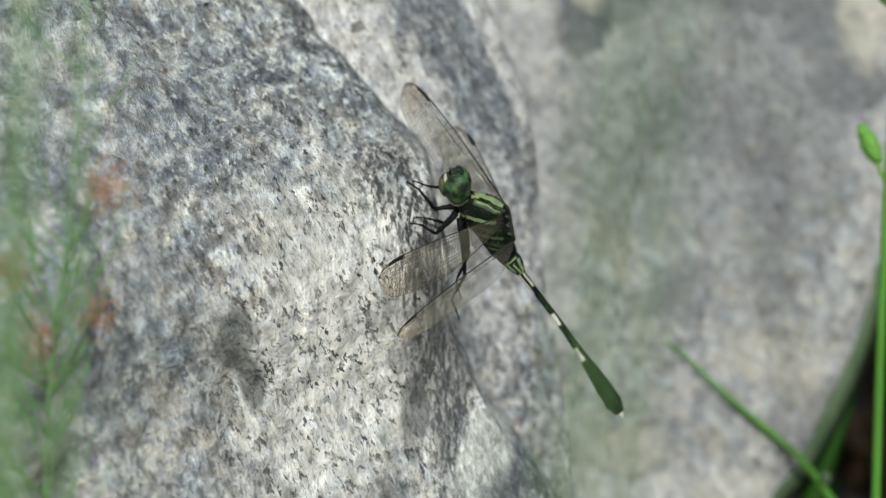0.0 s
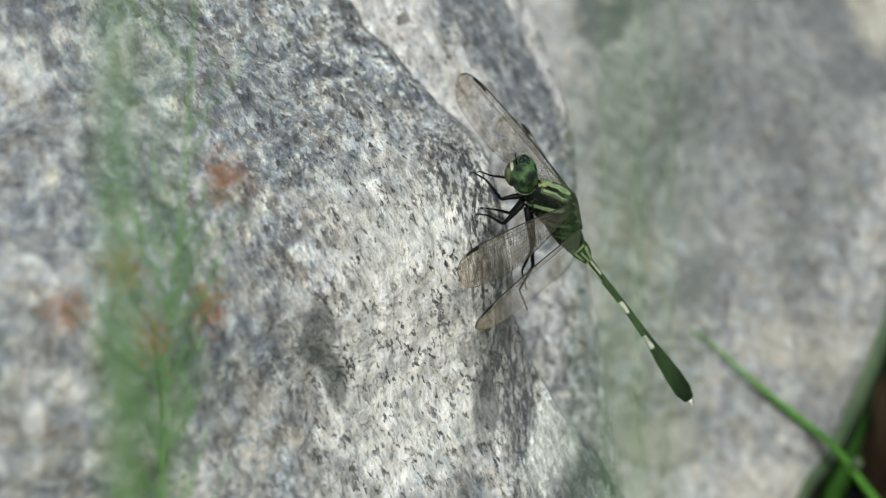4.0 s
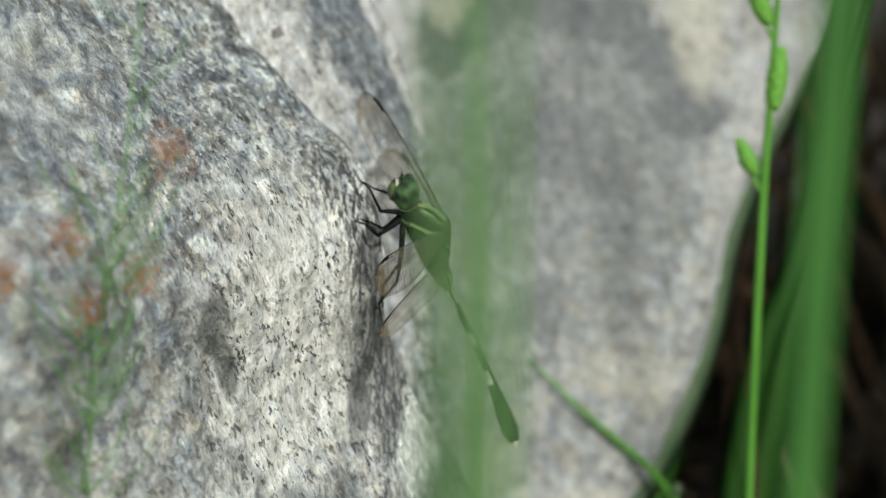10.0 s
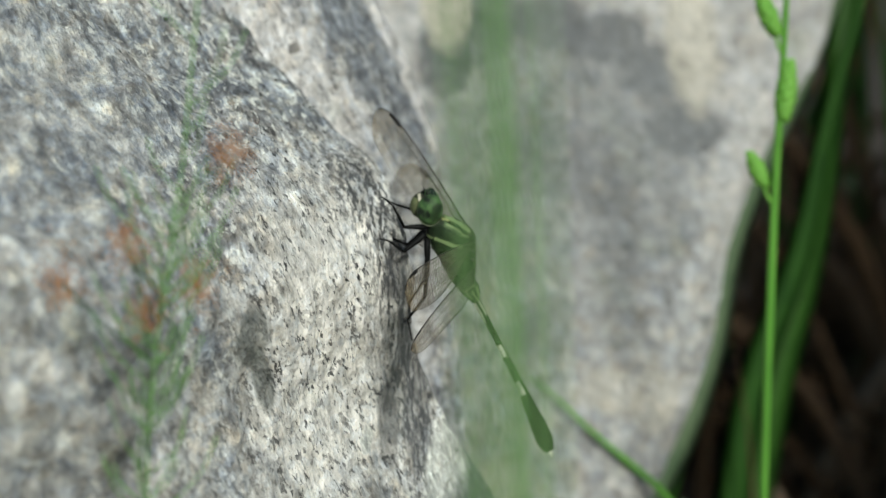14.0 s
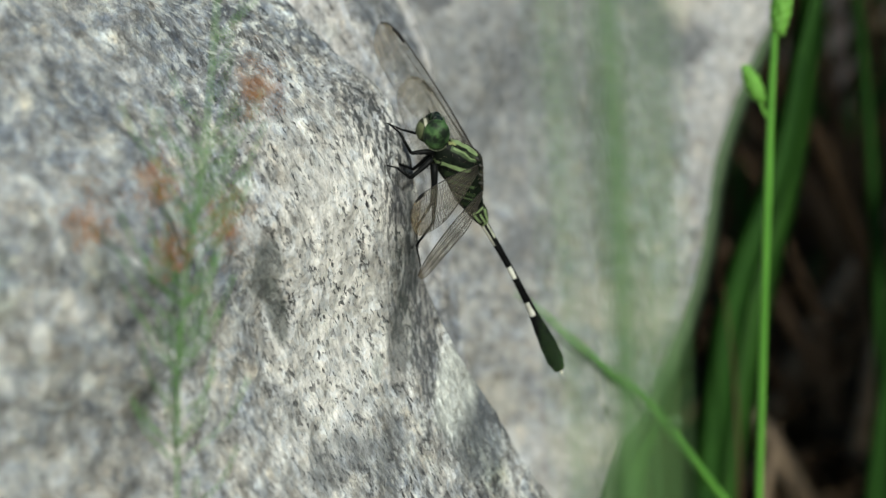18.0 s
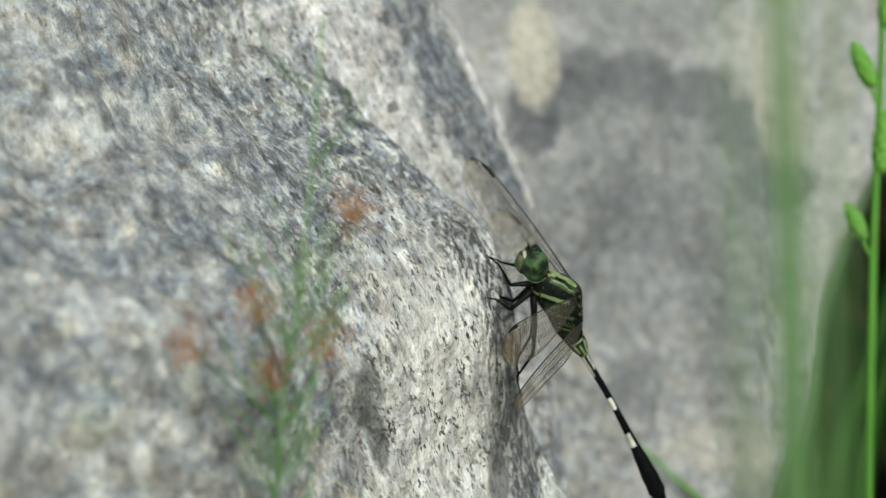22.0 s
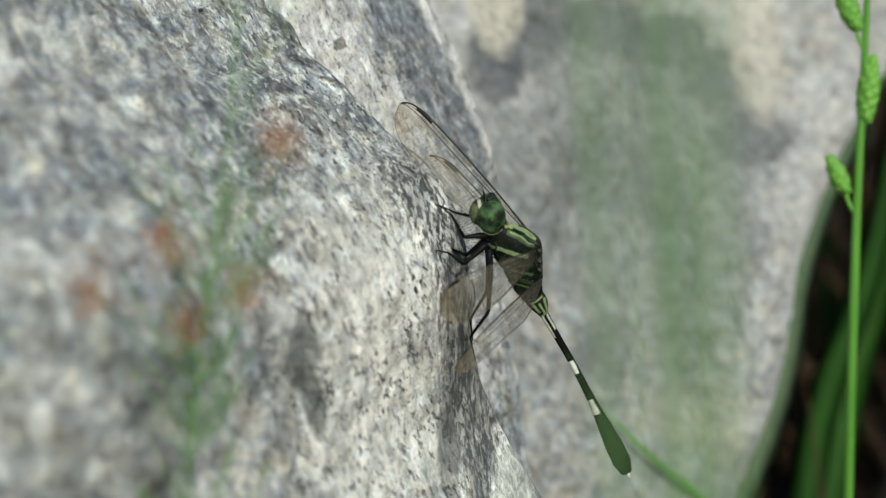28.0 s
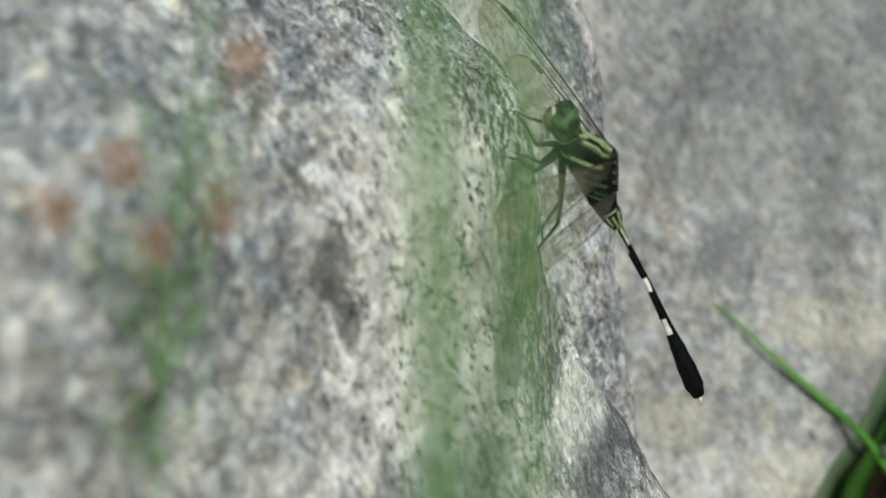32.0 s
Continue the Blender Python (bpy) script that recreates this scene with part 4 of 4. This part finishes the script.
lathe("abdomen", [(-7.4, -0.05, 1.45, 1.75), (-8.6, 0.15, 1.6, 1.75), (-9.8, 0.2, 1.45, 1.5), (-10.8, 0.2, 1.05, 1.1), (-11.6, 0.15, 0.72, 0.75)], WAIST, fly, "swollen banded base of the abdomen")


def axis_z(x):
    """The line of the slender abdomen, which arches a little."""
    return lerp_row([(-47, -0.35), (-40, 0.0), (-31, 0.35), (-22, 0.5), (-11, 0.15)], x)[0]


for a, b, r0, r1 in ((-11.4, -16.5, 0.74, 0.60), (-16.5, -23.4, 0.60, 0.60), (-23.4, -29.5, 0.60, 0.72), (-29.5, -31.7, 0.73, 0.84), (-31.7, -35.2, 0.86, 1.22), (-35.2, -39.2, 1.22, 1.55), (-39.2, -42.4, 1.55, 1.58), (-42.4, -44.5, 1.58, 1.05)):
    c = (a + b) / 2
    lathe("abdomen_segment", [(a, axis_z(a), r0 * 0.96, r0 * 0.96), (a - 0.15, axis_z(a), r0 * 1.03, r0 * 1.03), (c, axis_z(c), (r0 + r1) / 2, (r0 + r1) / 2), (b + 0.1, axis_z(b), r1 * 1.03, r1 * 1.03), (b, axis_z(b), r1 * 0.95, r1 * 0.95)], BANDED, fly, "black segment with pale side bands" if a > -30 else "", 16)
for s in (1, -1):
    bm = tube(bmesh.new(), [mm(-44.3, 0.35 * s, -0.2), mm(-45.1, 0.45 * s, -0.15), mm(-46.0, 0.4 * s, -0.35)], [0.00030, 0.00026, 0.00008], 8)
    part("tail_appendage", bm, WHITE_TIP, fly, "pale tail appendage")

# legs: hip, knee, ankle and claw in millimetres of the body's own frame
LEGS = ((5.9, 1.2, -1.9, 8.0, 2.0, -5.4, 12.5, 2.0, -5.5, 15.0, 2.0, -6.5), (5.9, -1.2, -1.8, 8.2, -2.0, -1.7, 11.3, -2.0, -5.0, 13.2, -2.0, -6.3),
        (5.0, 1.5, -2.6, 4.2, 3.0, -7.6, 7.2, 3.0, -8.9, 8.4, 3.0, -10.2), (4.6, -1.4, -2.6, 3.4, -2.6, -6.6, 5.6, -2.6, -8.4, 7.2, -2.4, -10.0),
        (4.0, 1.8, -2.7, -5.4, 3.0, -7.9, -7.8, 3.0, -12.5, -11.9, 2.8, -13.6), (3.4, -1.5, -2.7, -4.2, -2.8, -6.6, -7.0, -2.6, -11.2, -10.6, -2.4, -12.6))
for v in LEGS:
    p = [mm(*v[i:i + 3]) for i in (0, 3, 6, 9)]
    bm = tube(bmesh.new(), spline([p[0], (p[0] + p[1]) / 2 + mm(0, 0, 0.25), p[1]], 6), [0.00055, 0.0006, 0.00056, 0.0005, 0.00044, 0.00038, 0.00034], 7)
    leg = part("leg", bm, BLACK, fly)
    bm = tube(bmesh.new(), [p[1], (p[1] + p[2]) / 2, p[2]], [0.0003, 0.00026, 0.0002], 6)
    d = (p[2] - p[1]).normalized()
    for k in range(6):
        q = p[1].lerp(p[2], 0.15 + 0.13 * k)
        part("spine", tube(bmesh.new(), [q, q + d.cross(Vector((0, 1, 0))).normalized() * 0.0008 + d * 0.0005], [0.00007, 0.00002], 4), BLACK, leg)
    part("shin", bm, BLACK, leg)
    bm = tube(bmesh.new(), [p[2], p[2].lerp(p[3], 0.6), p[3], p[3] + mm(0.3, 0.3, -0.5)], [0.00018, 0.00015, 0.00013, 0.00004], 5)
    part("foot", bm, BLACK, leg)


def chord_at(u, kind, breadth=1.0):
    """Front and rear edge of a wing at u (0 root, 1 tip), in parts of its length: a straight front, a round tip."""
    w = (0.205 if kind == "fore" else 0.27) * breadth
    peak = 0.60 if kind == "fore" else 0.30
    front = 0.010 * math.sin(math.pi * min(1, u * 1.1))
    if u < peak:
        rear = front - w * (0.15 + 0.85 * math.sin(u / peak * math.pi / 2))
    else:
        rear = front - w * (1 - (0.22 if kind == "fore" else 0.36) * ((u - peak) / (1 - peak)) ** 2)
    if u > 0.84:
        mid_line, k = front * 0.6 + rear * 0.4, math.sqrt(max(0.0, 1 - ((u - 0.84) / 0.16) ** 2))
        front, rear = mid_line + (front - mid_line) * k, mid_line + (rear - mid_line) * k
    return front, rear


def wing(kind, length, vein, net, breadth):
    """A wing in its own space: root at the origin, span along x, rear edge towards -y. Membrane, veins and stigma."""
    L = length * MM
    bm = bmesh.new()
    n, m = 36, 8
    def at(u, v):
        f, r = chord_at(u, kind, breadth)
        y = f + (r - f) * v
        return Vector((u * L, y * L, (0.010 * math.sin(u * 3.1) + 0.004 * math.sin(v * 19)) * L))
    grid = [[bm.verts.new(at(i / n * 0.999, j / m)) for j in range(m + 1)] for i in range(n + 1)]
    for i in range(n):
        for j in range(m):
            bm.faces.new((grid[i][j], grid[i + 1][j], grid[i + 1][j + 1], grid[i][j + 1]))
    ob = part("wing", bm, MEMBRANE, fly, "clear net-veined wing with a dark stigma")
    bm = bmesh.new()
    def strip(pts, w, w1=None):
        """A flat vein with a little depth."""
        w, w1 = w * vein, (w if w1 is None else w1) * vein
        pts = [Vector(p) for p in pts]
        k = len(pts) - 1
        prev = None
        for i, p in enumerate(pts):
            d = (pts[min(i + 1, k)] - pts[max(i - 1, 0)])
            s = Vector((-d.y, d.x, 0)).normalized() * (w + (w1 - w) * i / k)
            row = [bm.verts.new(p + s + Vector((0, 0, 0.00003))), bm.verts.new(p - s + Vector((0, 0, 0.00003))), bm.verts.new(p - Vector((0, 0, 0.00006)))]
            if prev:
                for q in range(3):
                    bm.faces.new((prev[q], prev[(q + 1) % 3], row[(q + 1) % 3], row[q]))
            prev = row
    longs = (0.0, 0.09, 0.17, 0.26, 0.36, 0.46, 0.55, 0.66, 0.76, 0.88, 1.0)
    for j, v in enumerate(longs):
        strip([at(0.999 * i / 40, v + (0.05 * math.sin(i * 0.13) if 0 < v < 1 and j > 2 else 0)) for i in range(41)], 0.00013 if j == 0 else 0.00007 if j == 2 else 0.000035 if v in (0.09, 1.0) else 0.000018 * net if j % 2 else 0.000013 * net, 0.0001 if j == 0 else 0.00005 if j == 2 else 0.000035 if v in (0.09, 1.0) else 0.000015 * net)
    random.seed(31)
    for a, b, count in ((0.0, 0.09, 24), (0.09, 0.17, 24), (0.17, 0.26, 34), (0.26, 0.36, 38), (0.36, 0.46, 42), (0.46, 0.55, 44), (0.55, 0.66, 46), (0.66, 0.76, 48), (0.76, 0.88, 50), (0.88, 1.0, 52)):
        for i in range(count):
            u = (i + random.uniform(0.25, 0.75)) / count * 0.96 + 0.02
            strip([at(u, a), at(min(0.995, u + random.uniform(-0.006, 0.008)), b)], 0.000028 if b < 0.2 else 0.000011 * net)
    part("vein_net", bm, VEIN, ob)
    if kind == "hind":
        bm = bmesh.new()
        row = [[bm.verts.new(at(0.02 + 0.13 * i / 8, 0.30 + (0.66 - 0.24 * (i / 8) ** 2) * j / 5) + Vector((0, 0, 0.00004))) for j in range(6)] for i in range(9)]
        for a, b in zip(row, row[1:]):
            for q in range(5):
                bm.faces.new((a[q], a[q + 1], b[q + 1], b[q]))
        bmesh.ops.solidify(bm, geom=bm.faces[:], thickness=0.00008)
        part("base_patch", bm, WING_BASE, ob, "dark brown patch at the wing's base")
    bm = bmesh.new()
    row = [[bm.verts.new(at(0.81 + 0.11 * i / 6, v) + Vector((0, 0, h))) for v, h in ((-0.02, 0.00005), (0.10, 0.00005), (0.10, -0.00006), (-0.02, -0.00006))] for i in range(7)]
    for a, b in zip(row, row[1:]):
        for q in range(4):
            bm.faces.new((a[q], a[(q + 1) % 4], b[(q + 1) % 4], b[q]))
    bm.faces.new(row[0])
    bm.faces.new(row[-1])
    part("stigma", bm, STIGMA, ob)
    return ob


# root in the body, then span and rear edge in the body's space, for the perch before the flight, just after it, later and last
WINGS = {
    "far_fore": ("fore", 35, (0.3, -1.5, 4.8), ((0.685, -0.709, -0.17), (-0.317, -0.08, -0.945)), ((0.654, -0.747, -0.121), (-0.45, -0.2, -0.85)), ((0.669, -0.739, -0.072), (-0.348, -0.227, -0.91)), ((0.765, -0.607, -0.214), (-0.296, -0.038, -0.954))),
    "far_hind": ("hind", 33, (-2.9, -1.5, 4.0), ((0.349, -0.931, -0.111), (0.689, 0.335, -0.643)), ((0.344, -0.935, -0.084), (0.124, 0.134, -0.983)), ((0.366, -0.93, -0.035), (0.093, 0.074, -0.993)), ((0.5, -0.841, -0.206), (0.179, 0.333, -0.926))),
    "near_fore": ("fore", 35, (-0.3, 1.5, 4.3), ((0.367, 0.808, -0.46), (-0.815, 0.041, -0.578)), ((0.268, 0.899, -0.346), (-0.903, 0.109, -0.416)), ((0.33, 0.87, -0.367), (-0.865, 0.123, -0.487)), ((0.358, 0.818, -0.449), (-0.852, 0.09, -0.515))),
    "near_hind": ("hind", 33, (-5.0, 1.7, 2.6), ((0.166, 0.779, -0.605), (-0.935, 0.318, 0.154)), ((0.063, 0.885, -0.461), (-0.998, 0.055, -0.032)), ((0.119, 0.869, -0.48), (-0.933, -0.067, -0.352)), ((0.134, 0.821, -0.555), (-0.981, 0.032, -0.191))),
}


def wing_pose(root, span, rear):
    x = Vector(span).normalized()
    y = -Vector(rear)
    y = (y - x * y.dot(x)).normalized()
    m = Matrix((x, y, x.cross(y))).transposed().to_4x4()
    m.translation = mm(*root)
    return m


wings = {k: wing(v[0], v[1], *{"far": (1.35, 0.32, 1.0), "near_fore": (0.95, 0.95, 1.08), "near_hind": (1.05, 1.1, 0.46)}["far" if k.startswith("far") else k]) for k, v in WINGS.items()}


# ---- what moves ----
STROKE = {"near_fore": (0.16, 0.86, 0.48), "near_hind": (0.14, 0.90, 0.37), "far_fore": (-0.48, -0.76, 0.43), "far_hind": (-0.54, -0.77, 0.31)}


def beat(root, span, chord):
    """A beating wing in the body's space: the way its span points, and its leading edge."""
    x = Vector(span).normalized()
    y = Vector(chord)
    y = (y - x * y.dot(x)).normalized()
    if y.x < 0:
        y = -y
    m = Matrix((x, y, x.cross(y))).transposed().to_4x4()
    m.translation = mm(*root)
    return m


def motions():
    rows = [(0, REST_A), (7.2, REST_A)]
    for t, x, y, z, slope, toward in ((7.3, 0.0114, 0.0036, 0.2457, 10, 0.1), (7.4, 0.0321, 0.012, 0.2346, 22.6, 0.5), (7.5, 0.0255, 0.009, 0.229, 32, 0.26), (7.6, 0.0091, 0.006, 0.2372, 38, 0.38),
                                      (7.7, 0.0094, 0.0045, 0.2323, 66, 0.45), (7.8, 0.0107, 0.0036, 0.2351, 40, 0.26), (7.9, 0.0082, 0.0036, 0.236, 52.7, 0.4), (8.0, 0.0066, 0.0036, 0.2339, 61, 0.45), (8.1, 0.0067, 0.0036, 0.2322, 49, 0.36),
                                      (8.2, 0.005, 0.0036, 0.231, 46, 0.36), (8.3, 0.005, 0.0036, 0.2337, 72, 0.5), (8.4, 0.006, 0.0036, 0.2329, 67.5, 0.46), (8.5, 0.0078, 0.0036, 0.2327, 68.5, 0.42), (8.7, 0.0074, 0.0036, 0.2325, 67.0, 0.38), (9.0, 0.0076, 0.0036, 0.232, 66.0, 0.31),
                                      (10, 0.0076, 0.0036, 0.2317, 64.9, 0.305), (13, 0.0072, 0.0036, 0.2315, 63.5, 0.29), (14, 0.0071, 0.0036, 0.2313, 62.2, 0.305), (18, 0.0071, 0.0036, 0.2314, 61.1, 0.33), (24, 0.0069, 0.0036, 0.2315, 60.6, 0.34), (30, 0.0073, 0.0036, 0.2311, 60.7, 0.342), (32, 0.0083, 0.0036, 0.2309, 62.8, 0.35)):
        rows.append((t, body_pose((x, y, z), slope, toward)))
    walk(fly, rows)
    for k, (kind, length, root, *holds) in WINGS.items():
        side = -1 if k.startswith("far") else 1
        p0, p1, p2, p3 = (wing_pose(root, *p) for p in holds)
        sx, sy, sz = STROKE[k]
        flap = [(7.3 + 0.1 * i, beat(root, (sx, sy, sz - (0 if i % 2 else 0.7)), (0.45, 0.88, 0.11))) for i in range(11)]
        back = 0.2 if kind == "fore" else -0.2
        walk(wings[k], [(0, p0), (7.2, p0)] + flap + [(8.4, beat(root, (back, side, 0.14), (1, 0, 0))), (8.65, beat(root, (back, side, 0.1), (1, 0, 0))), (8.8, p1), (13, p1), (17, p2), (21, p2), (23.5, p3), (32, p3)])
    walk(tuft_main, [(t, pose(0.01, -0.26, 0, 0, a, 0)) for t, a in [(0, 17.83), (5.5, 12.33), (6, 10.53), (6.5, 8.55), (7, 5.9), (7.1, 4.42), (7.2, 3.4), (7.3, 2.52), (7.4, 2.94), (7.5, 4.18), (7.6, 5.88), (7.7, 6.07), (7.8, 5.55), (7.9, 4.73), (8, 3.83), (8.1, 1.03), (8.2, -2.91), (8.3, -3.7), (8.4, -2.91), (8.5, -1.15), (8.7, 0.19), (8.8, 0.46), (9, -1.1), (9.5, -2.01), (10, -0.05), (10.5, 1.33), (11, -1.58), (11.5, -0.66), (12, -1.07), (12.5, -2.76), (13, -3.05), (13.5, -2.33), (14, -2.19), (14.5, -2.27), (16.5, -3.68), (17, 4.67), (17.5, -1.84), (18, -2.35), (18.5, -1.67), (19, -1.83), (19.5, 1.3), (20, 0.1), (20.5, 1.6), (21, 3.4), (21.5, 1.9), (22, -0.64), (22.5, 3.07), (23, 5.11), (23.5, 5.42), (24, 4.68), (24.5, -0.06), (26.5, -2.76), (27, -2.9), (27.5, -1.79), (28, -2.2), (28.5, -2.13), (29, -2.9), (29.5, -3.33), (30, -1.86), (30.5, -0.63), (31, 1.38), (31.5, -0.2), (32, -0.45)]])
    walk(tuft_side, [(t, pose(0.03, -0.26, 0, 0, a, 0)) for t, a in [(0, 14.04), (9, 6.46), (9.5, 1.34), (10, 1.58), (10.5, 4.45), (32, 5.07)]])
    walk(tuft_thin, [(t, pose(0.02, -0.272, 0, 0, a, 0)) for t, a in [(0, 6.49), (0.5, 6.06), (1, 5.84), (1.5, 4.44), (2, 4.77), (2.5, 3.46), (3, 1.1), (3.5, 2.01), (5.5, 0.67), (6.0, 9.84), (32, 8.27)]])
    walk(tuft_early, [(t, pose(-0.01, -0.265, 0, 0, a, 0)) for t, a in [(0, 3.48), (0.5, 4.16), (1, 3.98), (1.5, 4.66), (2, 4.99), (2.5, 4.17), (3, 2.62), (3.5, 4.14), (5.5, -20.0), (32, -20.0)]])


motions()
